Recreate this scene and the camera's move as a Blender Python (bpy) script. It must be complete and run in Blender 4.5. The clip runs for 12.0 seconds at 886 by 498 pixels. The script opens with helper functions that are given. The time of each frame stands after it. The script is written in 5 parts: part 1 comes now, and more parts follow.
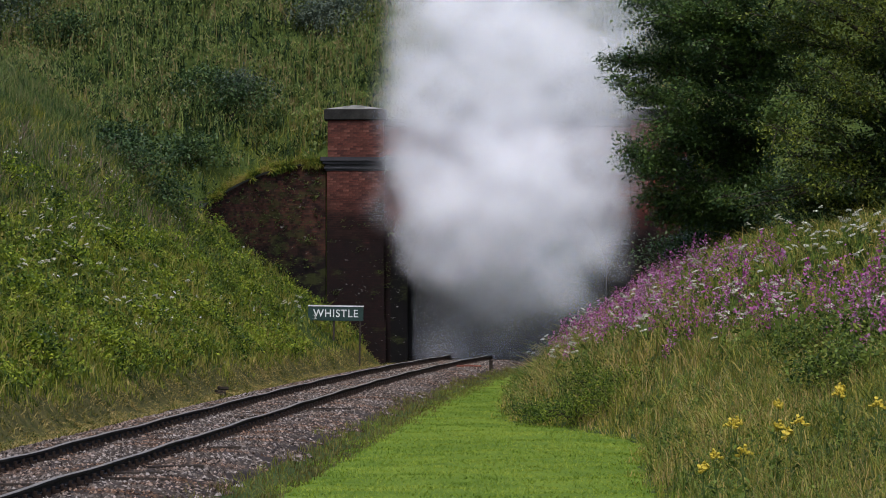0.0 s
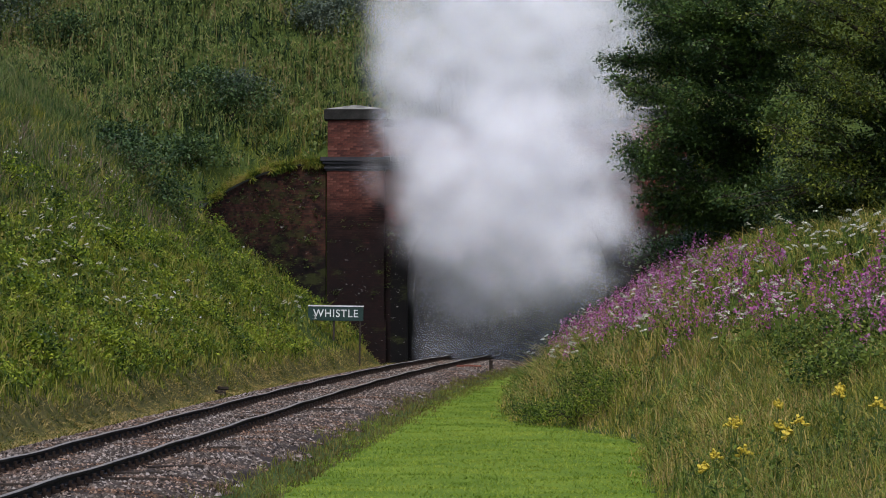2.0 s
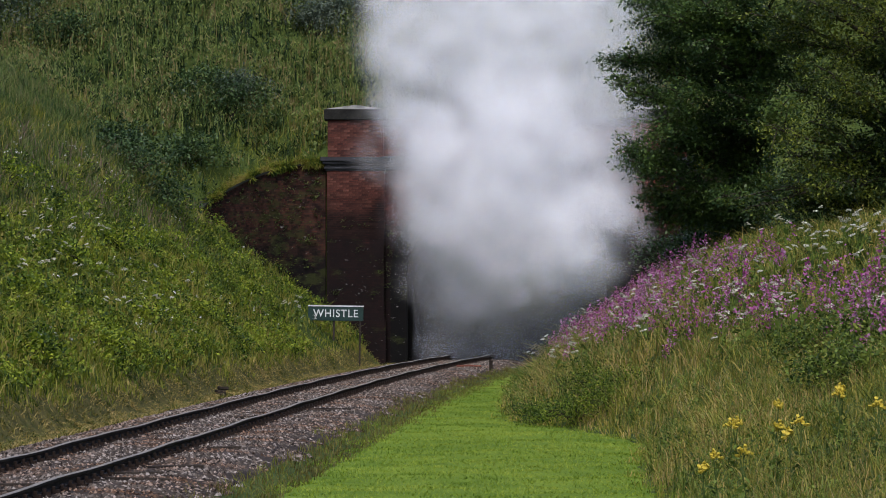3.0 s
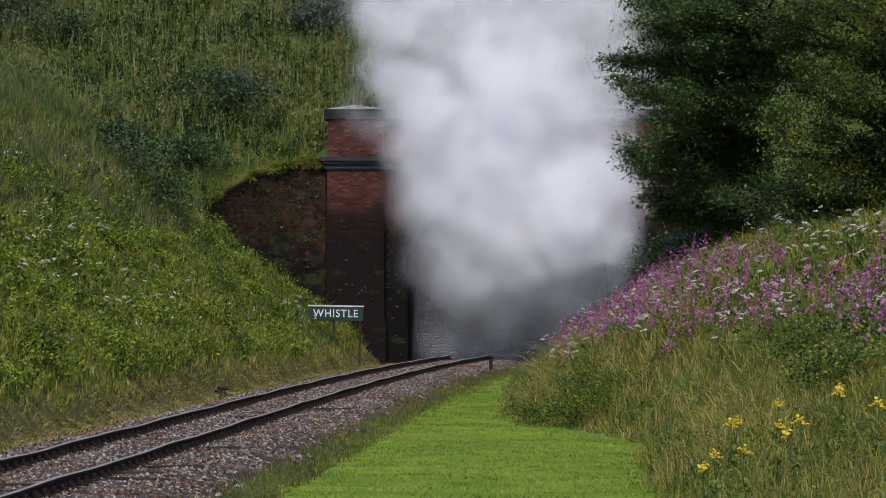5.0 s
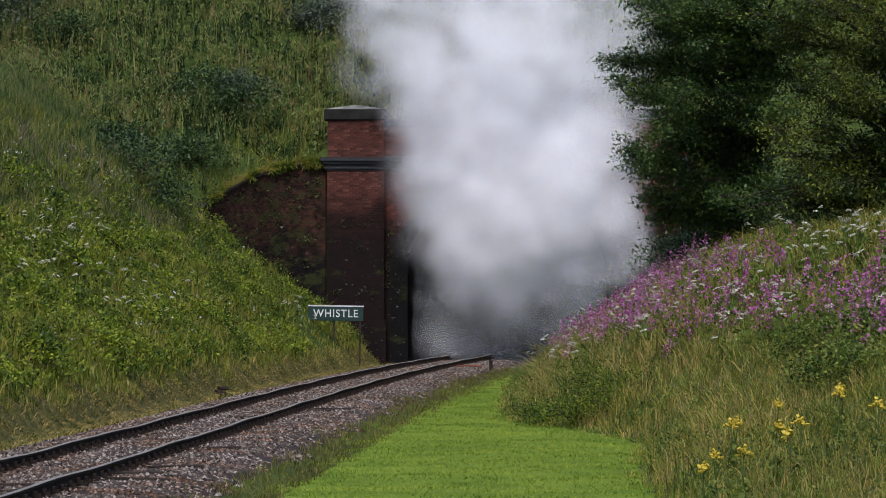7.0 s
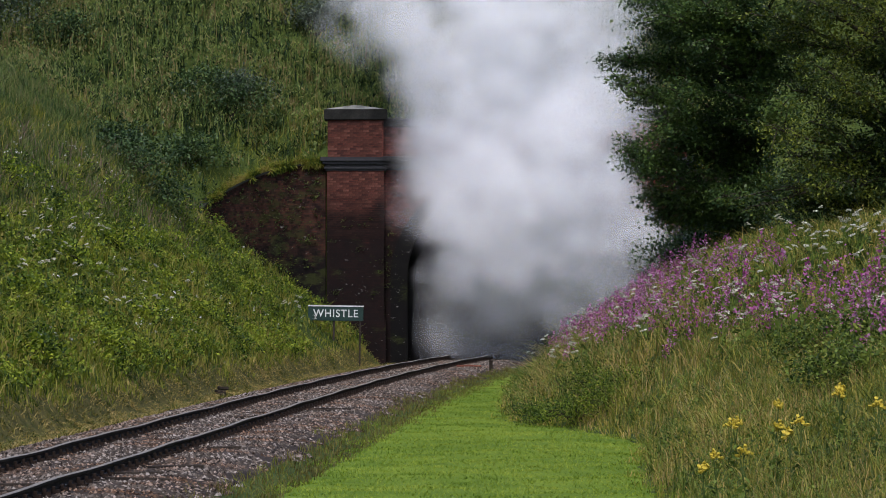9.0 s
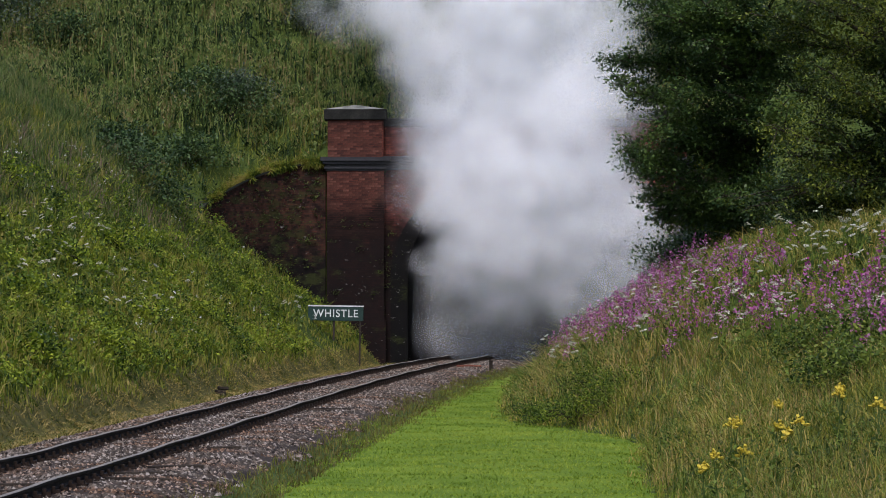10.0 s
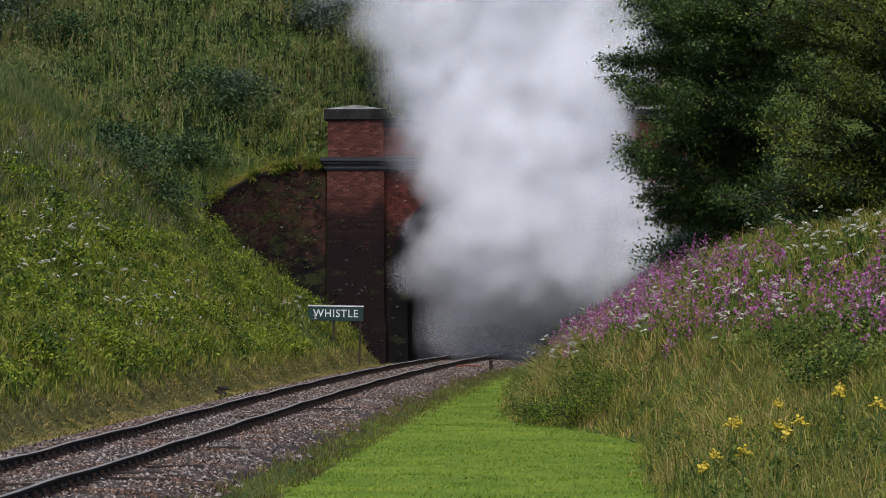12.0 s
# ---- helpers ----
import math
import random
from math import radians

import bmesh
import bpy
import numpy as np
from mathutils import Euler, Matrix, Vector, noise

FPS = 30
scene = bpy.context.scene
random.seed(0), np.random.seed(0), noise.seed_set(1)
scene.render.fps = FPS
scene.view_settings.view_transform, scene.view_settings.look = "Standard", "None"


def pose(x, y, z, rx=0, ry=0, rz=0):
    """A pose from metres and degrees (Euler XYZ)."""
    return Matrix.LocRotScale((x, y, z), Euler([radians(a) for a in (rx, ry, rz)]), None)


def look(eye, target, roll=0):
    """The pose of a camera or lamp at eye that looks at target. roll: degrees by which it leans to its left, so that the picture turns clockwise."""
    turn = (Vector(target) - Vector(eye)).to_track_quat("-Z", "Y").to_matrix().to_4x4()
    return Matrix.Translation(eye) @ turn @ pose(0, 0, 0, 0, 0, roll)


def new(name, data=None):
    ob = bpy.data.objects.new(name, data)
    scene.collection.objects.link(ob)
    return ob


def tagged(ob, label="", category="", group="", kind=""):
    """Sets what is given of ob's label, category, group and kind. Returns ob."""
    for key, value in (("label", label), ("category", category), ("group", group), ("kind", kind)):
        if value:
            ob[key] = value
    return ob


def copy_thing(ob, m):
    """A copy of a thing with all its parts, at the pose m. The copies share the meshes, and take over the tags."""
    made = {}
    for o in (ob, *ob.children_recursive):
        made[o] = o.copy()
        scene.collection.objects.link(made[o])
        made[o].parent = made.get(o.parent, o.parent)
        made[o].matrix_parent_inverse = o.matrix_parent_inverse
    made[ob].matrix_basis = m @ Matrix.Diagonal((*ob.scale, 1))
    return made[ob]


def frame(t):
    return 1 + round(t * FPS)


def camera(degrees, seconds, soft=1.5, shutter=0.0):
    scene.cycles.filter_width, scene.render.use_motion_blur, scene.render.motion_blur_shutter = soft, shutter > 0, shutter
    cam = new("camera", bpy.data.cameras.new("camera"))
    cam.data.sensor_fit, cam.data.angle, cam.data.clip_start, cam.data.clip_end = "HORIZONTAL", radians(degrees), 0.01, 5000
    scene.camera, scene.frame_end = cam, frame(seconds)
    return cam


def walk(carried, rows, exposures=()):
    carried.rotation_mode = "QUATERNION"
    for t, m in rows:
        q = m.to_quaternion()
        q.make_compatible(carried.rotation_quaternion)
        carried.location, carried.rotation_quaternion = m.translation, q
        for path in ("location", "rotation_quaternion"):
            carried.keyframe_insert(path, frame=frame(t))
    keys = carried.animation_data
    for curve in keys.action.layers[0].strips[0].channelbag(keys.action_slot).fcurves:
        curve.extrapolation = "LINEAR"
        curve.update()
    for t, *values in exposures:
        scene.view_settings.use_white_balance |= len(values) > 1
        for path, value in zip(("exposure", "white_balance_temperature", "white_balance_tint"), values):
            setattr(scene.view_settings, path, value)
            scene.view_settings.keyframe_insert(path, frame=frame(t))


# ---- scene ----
EYE = (0.0, 0.0, 2.07)
cam = camera(12.43, 12.0, soft=0.75)
STAND = look(EYE, (0.0, 100.0, 2.07 + 100.0 * 0.01236))
walk(cam, [(0.0, STAND), (12.0, STAND)], exposures=[(0.0, 0.42, 6330, 15), (12.0, 0.42, 6330, 15)])

# ---- light ----
world = bpy.data.worlds.new("overcast_sky")
scene.world = world
world.use_nodes = True
wn = world.node_tree.nodes
sky = wn.new("ShaderNodeTexSky")
sky.sky_type = "NISHITA"
sky.sun_disc = False
sky.sun_elevation, sky.sun_rotation = radians(55), radians(192)
sky.air_density, sky.dust_density, sky.ozone_density = 1.0, 2.0, 1.5
wn["Background"].inputs["Strength"].default_value = 0.12
world.node_tree.links.new(sky.outputs["Color"], wn["Background"].inputs["Color"])
sun_data = bpy.data.lights.new("sun", "SUN")
sun_data.energy, sun_data.angle, sun_data.color = 1.9, radians(20), (1.0, 0.98, 0.96)
sun = new("sun", sun_data)
sun.matrix_world = look((-8, -38, 55), (0, 0, 0))


# ---- materials ----
def ramp_node(nt, stops, fac):
    r = nt.nodes.new("ShaderNodeValToRGB")
    while len(r.color_ramp.elements) < len(stops):
        r.color_ramp.elements.new(0.5)
    for e, (p, c) in zip(r.color_ramp.elements, stops):
        e.position, e.color = p, (*c, 1)
    nt.links.new(fac, r.inputs["Fac"])
    return r.outputs["Color"]


def noise_node(nt, scale, detail=4, rough=0.6, stretch=None, what="Object"):
    n = nt.nodes.new("ShaderNodeTexNoise")
    n.inputs["Scale"].default_value, n.inputs["Detail"].default_value, n.inputs["Roughness"].default_value = scale, detail, rough
    co = nt.nodes.new("ShaderNodeTexCoord")
    if stretch:
        m = nt.nodes.new("ShaderNodeMapping")
        m.inputs["Scale"].default_value = stretch
        nt.links.new(co.outputs[what], m.inputs["Vector"])
        nt.links.new(m.outputs["Vector"], n.inputs["Vector"])
    else:
        nt.links.new(co.outputs[what], n.inputs["Vector"])
    return n.outputs["Fac"]


def mix_node(nt, fac, a, b, how="MIX"):
    m = nt.nodes.new("ShaderNodeMix")
    m.data_type, m.blend_type = "RGBA", how
    for key, v in ((0, fac), (6, a), (7, b)):
        if isinstance(v, bpy.types.NodeSocket):
            nt.links.new(v, m.inputs[key])
        else:
            m.inputs[key].default_value = v if key == 0 else (*v, 1)
    return m.outputs[2]


def bump_node(nt, height, strength, distance):
    b = nt.nodes.new("ShaderNodeBump")
    b.inputs["Strength"].default_value, b.inputs["Distance"].default_value = strength, distance
    nt.links.new(height, b.inputs["Height"])
    return b.outputs["Normal"]


def material(name, rough=0.8, metal=0.0):
    m = bpy.data.materials.new(name)
    m.use_nodes = True
    s = m.node_tree.nodes["Principled BSDF"]
    s.inputs["Roughness"].default_value, s.inputs["Metallic"].default_value = rough, metal
    if rough > 0.7:
        s.inputs["Specular IOR Level"].default_value = 0.12
    return m, m.node_tree, s


def mottled(name, dark, light, scale=3.0, fine=40.0, rough=0.8, metal=0.0, bump=0.3, depth=0.01, stretch=None):
    """A surface of two tones at two scales with a fine relief."""
    m, nt, s = material(name, rough, metal)
    big, small = noise_node(nt, scale, stretch=stretch), noise_node(nt, fine)
    c = ramp_node(nt, [(0.3, dark), (0.7, light)], big)
    g = ramp_node(nt, [(0.25, (0.55, 0.55, 0.55)), (0.75, (1.25, 1.25, 1.25))], small)
    nt.links.new(mix_node(nt, 1.0, c, g, "MULTIPLY"), s.inputs["Base Color"])
    nt.links.new(bump_node(nt, small, bump, depth), s.inputs["Normal"])
    return m


def leafy(name, tones, patch=0.35, through_light=0.35, rough=0.55, plant=1.7):
    """Foliage: tones by patch, from plant to plant and from leaf to leaf, with light coming through the blades."""
    m, nt, s = material(name, rough)
    big = noise_node(nt, patch, 3)
    geo = nt.nodes.new("ShaderNodeNewGeometry")
    tuft = noise_node(nt, plant, 2)
    add, both, half = [nt.nodes.new("ShaderNodeMath") for _ in range(3)]
    add.operation = both.operation = "MULTIPLY_ADD"
    half.operation = "SUBTRACT"
    nt.links.new(geo.outputs["Random Per Island"], add.inputs[0])
    add.inputs[1].default_value = 0.4
    nt.links.new(big, add.inputs[2])
    nt.links.new(tuft, both.inputs[0])
    both.inputs[1].default_value = 1.0
    nt.links.new(add.outputs[0], both.inputs[2])
    nt.links.new(both.outputs[0], half.inputs[0])
    half.inputs[1].default_value = 0.7
    n = len(tones)
    c = ramp_node(nt, [(0.28 + 0.44 * i / max(1, n - 1), t) for i, t in enumerate(tones)], half.outputs[0])
    nt.links.new(c, s.inputs["Base Color"])
    s.inputs["Specular IOR Level"].default_value = 0.25
    tr = nt.nodes.new("ShaderNodeBsdfTranslucent")
    nt.links.new(c, tr.inputs["Color"])
    mx = nt.nodes.new("ShaderNodeMixShader")
    mx.inputs[0].default_value = through_light
    nt.links.new(s.outputs[0], mx.inputs[1])
    nt.links.new(tr.outputs[0], mx.inputs[2])
    nt.links.new(mx.outputs[0], nt.nodes["Material Output"].inputs["Surface"])
    return m


# ---- plan ----
PORTAL_Y = 148.8
CX, HALF, SPRING, CROWN = 2.35, 3.65, 2.9, 6.15  # tunnel mouth: centre, half width, springing, crown
_line = np.polyfit([20, 24, 30, 36, 42, 48, 53, 59, 61.5], [-5.15, -4.77, -4.03, -3.36, -2.63, -1.77, -1.02, 0.15, 0.7], 3)


def plan(y):
    """Stations of the plan: 2.4 m each up to the portal (62), 1 m each behind it."""
    y = np.asarray(y, float)
    return np.where(y < PORTAL_Y, y / 2.4, 62 + y - PORTAL_Y)


def unplan(p):
    p = np.asarray(p, float)
    return np.where(p < 62, p * 2.4, PORTAL_Y + p - 62)


def track_x(y):
    """The middle of the track."""
    y = np.asarray(y, float)
    inside = np.polyval(_line, np.clip(plan(y), 18, 62))
    return inside + np.clip(y - PORTAL_Y, 0, None) * 0.09 + np.clip(y - 43.2, None, 0) * 0.04


def smooth(a, b, v):
    t = np.clip((v - a) / (b - a), 0, 1)
    return t * t * (3 - 2 * t)


WING = 4.5


def wing_u(x):
    """How far along a wing wall x lies: 0 at the pier, 1 at the outer end."""
    left, right = (-4.35 - x) / WING, (x - 9.05) / WING
    return np.clip(np.maximum(left, right), 0, 1)


def wing_y(x):
    return PORTAL_Y + 0.15 - 5.0 * wing_u(x) ** 2


def wing_top(x):
    return 7.0 - 1.9 * wing_u(x) ** 2.2


def bank_foot(y):
    return np.interp(plan(y), [0, 12, 20, 24, 29, 31, 34, 38, 45, 50, 56, 62], [2.4, 2.4, 2.5, 2.7, 3.3, 2.6, 1.2, 1.2, 1.6, 2.2, 3.3, 4.6])


def bumps(x, y):
    return (0.10 * np.sin(1.1 * x + 0.6 * y) * np.sin(0.8 * y - 0.5 * x + 1) + 0.07 * np.sin(2.3 * x - 1.7 * y + 2) + 0.05 * np.sin(3.9 * y + 2.9 * x)
            + 0.04 * np.sin(6.1 * x + 1.3 * y) * np.sin(5.3 * y - 0.7 * x))


def mounds(x, y):
    """Tussocks of the grassy bank, about a metre across."""
    return 0.16 * np.sin(3.1 * x + 0.5 * y) * np.sin(1.3 * y + 0.9 * x) + 0.11 * np.sin(4.7 * x - 1.1 * y + 1) * np.sin(2.2 * y + 0.4 * x + 2)


def ground_z(x, y):
    """The height of the ground; the rail tops lie at 0."""
    x, y = np.asarray(x, float), np.asarray(y, float)
    s = x - track_x(y)
    d = np.abs(s)
    bed = np.interp(d, [0, 1.55, 1.75, 2.6, 3.2], [-0.17, -0.17, -0.19, -0.36, -0.42])
    rough = bumps(x, y)
    rise = np.clip(d - 2.75, 0, None)
    left = -0.42 + 0.25 * smooth(0, 0.8, rise) + np.interp(d, [3.1, 8.0, 9.1, 10.4, 12.3, 13.4, 15, 20, 60], [0, 3.92, 5.1, 6.55, 8.2, 9.0, 9.9, 11.2, 14])
    left = left + rough * smooth(0.3, 2, rise) + mounds(x, y) * smooth(0.6, 2.2, rise)
    k = np.interp(plan(y), [10, 20, 35, 50], [0.42, 0.46, 0.6, 0.74])
    up = np.clip(x - bank_foot(y), 0, None)
    right = -0.40 + k * (up - 0.4 * (1 - np.exp(-up / 0.4))) + rough * (0.2 + 0.8 * smooth(0.2, 2, up)) * smooth(2.3, 3.5, d)
    right = np.where(right > 2.6, 2.6 + 1.25 * (1 - np.exp(-(right - 2.6) / 1.25)), right)
    z = np.where(d < 2.6, bed, np.where(s < 0, np.maximum(left, -0.5), right))
    hill = wing_top(x) + 0.1 + 0.62 * (y - wing_y(x) - 0.4) + rough * 1.5
    hill = np.where(hill > 24, 24 + 5 * (1 - np.exp(-(hill - 24) / 8)), hill)
    outer = np.maximum(-8.85 - x, x - 13.55)
    behind = smooth(0.18, 0.34, y - wing_y(x))
    inner = z * (1 - behind) + np.maximum(hill, z) * behind
    return np.where(outer > 0, np.maximum(z, hill - 0.35 * smooth(0, 3, outer)), inner)


# ---- helpers for meshes ----
def mesh_object(name, verts, faces, mat, parent=None, label="", smooth_faces=False, uvs=None):
    me = bpy.data.meshes.new(name)
    me.from_pydata([tuple(v) for v in verts], [], [tuple(f) for f in faces])
    me.update()
    if uvs is not None:
        layer = me.uv_layers.new(name="UVMap")
        layer.data.foreach_set("uv", np.asarray(uvs, np.float32).ravel())
    for m in (mat if isinstance(mat, (list, tuple)) else [mat]):
        me.materials.append(m)
    if smooth_faces:
        me.polygons.foreach_set("use_smooth", [True] * len(me.polygons))
    ob = new(name, me)
    if parent:
        ob.parent = parent
    if label:
        tagged(ob, label)
    return ob


def array_object(name, verts, quads, mat, mats=None, smooth_faces=False):
    """A large mesh out of numpy arrays: n x 3 places and n x 4 or n x 3 corners."""
    me = bpy.data.meshes.new(name)
    n, k = quads.shape
    me.vertices.add(len(verts))
    me.vertices.foreach_set("co", np.ascontiguousarray(verts, np.float32).ravel())
    me.loops.add(n * k)
    me.loops.foreach_set("vertex_index", np.ascontiguousarray(quads, np.int32).ravel())
    me.polygons.add(n)
    me.polygons.foreach_set("loop_start", np.arange(0, n * k, k, dtype=np.int32))
    for m in (mat if isinstance(mat, (list, tuple)) else [mat]):
        me.materials.append(m)
    if mats is not None:
        me.polygons.foreach_set("material_index", np.ascontiguousarray(mats, np.int32))
    if smooth_faces:
        me.polygons.foreach_set("use_smooth", np.ones(n, bool))
    me.update(calc_edges=True)
    me.validate()
    return new(name, me)


def part(name, bm, mat, parent=None, label="", bevel=0.0):
    if bevel:
        bmesh.ops.bevel(bm, geom=bm.edges[:], offset=bevel, segments=1, affect="EDGES", clamp_overlap=True)
    me = bpy.data.meshes.new(name)
    bm.to_mesh(me)
    bm.free()
    me.materials.append(mat)
    ob = new(name, me)
    if parent:
        ob.parent = parent
    if label:
        tagged(ob, label)
    return ob


def box(bm, x0, x1, y0, y1, z0, z1, m=None):
    r = bmesh.ops.create_cube(bm, size=1.0)
    t = Matrix.Translation(((x0 + x1) / 2, (y0 + y1) / 2, (z0 + z1) / 2)) @ Matrix.Diagonal((x1 - x0, y1 - y0, z1 - z0, 1))
    bmesh.ops.transform(bm, matrix=(m @ t) if m else t, verts=r["verts"])
    return bm


def thing(name, label, category, group="", kind="", at=None):
    ob = new(name)
    ob.empty_display_size = 0.2
    if at:
        ob.matrix_world = at
    return tagged(ob, label, category, group, kind)


# ---- ground ----
def ground_material():
    m, nt, s = material("earth_and_turf", 0.95)
    big, mid, fine = noise_node(nt, 0.25, 4), noise_node(nt, 1.3, 5), noise_node(nt, 25, 3)
    c1 = ramp_node(nt, [(0.3, (0.04, 0.065, 0.016)), (0.6, (0.075, 0.10, 0.022)), (0.8, (0.12, 0.11, 0.035))], mid)
    c2 = ramp_node(nt, [(0.3, (0.5, 0.5, 0.5)), (0.7, (1.3, 1.3, 1.3))], fine)
    c3 = ramp_node(nt, [(0.3, (0.75, 0.85, 0.8)), (0.7, (1.15, 1.1, 1.0))], big)
    c = mix_node(nt, 1.0, mix_node(nt, 1.0, c1, c2, "MULTIPLY"), c3, "MULTIPLY")
    nt.links.new(c, s.inputs["Base Color"])
    nt.links.new(bump_node(nt, fine, 0.6, 0.05), s.inputs["Normal"])
    return m


def build_ground():
    xs = np.unique(np.concatenate([np.arange(-16, 16.01, 0.25), np.arange(16, 40, 1.0), -np.arange(16, 40, 1.0), np.array([-600, -300, -150, -90, -60, 60, 90, 150, 300, 600.0])]))
    ys = np.unique(np.round(np.concatenate([np.arange(0, 24, 1.2), np.arange(24, 141, 0.6), np.arange(141, 150.2, 0.12), np.arange(150.2, 190, 0.8), np.array([-600, -200, -80, -40, -20, -10, -5, 0, 4, 8, 12, 16, 20, 195, 205, 220, 250, 300, 400, 700.0])]), 3))
    gx, gy = np.meshgrid(xs, ys)
    gz = ground_z(gx, gy)
    nx, ny = len(xs), len(ys)
    i = np.arange(nx * ny).reshape(ny, nx)
    q = np.stack([i[:-1, :-1], i[:-1, 1:], i[1:, 1:], i[1:, :-1]], -1).reshape(-1, 4)
    mx = gx.ravel()[q].mean(1)
    my = gy.ravel()[q].mean(1)
    hole = (mx > CX - HALF - 0.1) & (mx < CX + HALF + 0.1) & (my > PORTAL_Y + 0.1) & (my < PORTAL_Y + 0.75)
    ob = array_object("ground", np.stack([gx.ravel(), gy.ravel(), gz.ravel()], 1), q[~hole], ground_material(), smooth_faces=True)
    return tagged(ob, "rough green turf of a railway cutting and hillside", "ground", kind="structure")


build_ground()


# ---- railway track ----
RAIL_RUST = mottled("rusty_rail_steel", (0.016, 0.012, 0.010), (0.045, 0.03, 0.022), 2.0, 60, 0.75, 0.3)
RAIL_HEAD = mottled("worn_rail_head", (0.15, 0.13, 0.11), (0.28, 0.25, 0.215), 3.0, 80, 0.7, 0.0, 0.1)
SLEEPER_WOOD = mottled("tarred_sleeper_wood", (0.022, 0.018, 0.016), (0.07, 0.055, 0.045), 4.0, 50, 0.9)
CHAIR_IRON = mottled("rusty_cast_iron", (0.014, 0.010, 0.009), (0.045, 0.03, 0.022), 6.0, 70, 0.8, 0.2)


def track_frame(y):
    """The pose of the track at y: across, along, up."""
    a = float((track_x(y + 0.1) - track_x(y - 0.1)) / 0.2)
    return Matrix.Translation((float(track_x(y)), y, 0)) @ Matrix.Rotation(-math.atan(a), 4, "Z")


def build_track():
    track = thing("railway_track", "single standard-gauge track of worn bullhead rails", "railway track")
    profile = [(-0.035, -0.145), (0.035, -0.145), (0.035, -0.115), (0.01, -0.10), (0.01, -0.05), (0.035, -0.035), (0.035, -0.006), (0.026, 0.0), (-0.026, 0.0), (-0.035, -0.006), (-0.035, -0.035), (-0.01, -0.05), (-0.01, -0.10), (-0.035, -0.115)]
    ys = np.concatenate([np.arange(20, 150, 1.0), np.arange(150, 178, 2.0)])
    for side in (-0.7525, 0.7525):
        verts, faces, n = [], [], len(profile)
        for j, y in enumerate(ys):
            f = track_frame(y)
            sag = 0.008 * math.sin(y * 0.55 + side) + 0.005 * math.sin(y * 1.1)
            verts += [f @ Vector((side + px, 0, pz + sag)) for px, pz in profile]
            if j:
                faces += [((j - 1) * n + k, (j - 1) * n + (k + 1) % n, j * n + (k + 1) % n, j * n + k) for k in range(n)]
        ob = mesh_object("rail", verts, faces, [RAIL_RUST, RAIL_HEAD], track)
        for p in ob.data.polygons:
            if p.index % n in (6, 7, 8):
                p.material_index = 1
    bm = bmesh.new()
    box(bm, -1.3, 1.3, -0.125, 0.125, -0.33, -0.165)
    sleeper = part("sleeper", bm, SLEEPER_WOOD, track, bevel=0.012)
    bm = bmesh.new()
    box(bm, -0.17, 0.17, -0.095, 0.095, -0.165, -0.135)
    box(bm, -0.10, -0.037, -0.05, 0.05, -0.14, -0.075)
    box(bm, 0.037, 0.08, -0.045, 0.045, -0.14, -0.06)
    box(bm, 0.08, 0.13, -0.035, 0.035, -0.14, -0.095)
    chair = part("rail_chair", bm, CHAIR_IRON, sleeper)
    chair.location.x = -0.7525
    rng = random.Random(4)
    first = True
    y = 36.0
    while y < 168:
        base = track_frame(y) @ pose(0, 0, rng.uniform(-0.012, 0.008), 0, 0, rng.uniform(-1.2, 1.2))
        if first:
            s = sleeper
            first = False
        else:
            s = new("sleeper", sleeper.data)
            s.parent = track
        s.matrix_basis = base
        for px in (-0.7525, 0.7525):
            if s is sleeper and px < 0:
                continue
            c = new("rail_chair", chair.data)
            c.parent = s
            c.location.x = px
        y += 0.7 + rng.uniform(-0.02, 0.02)


build_track()

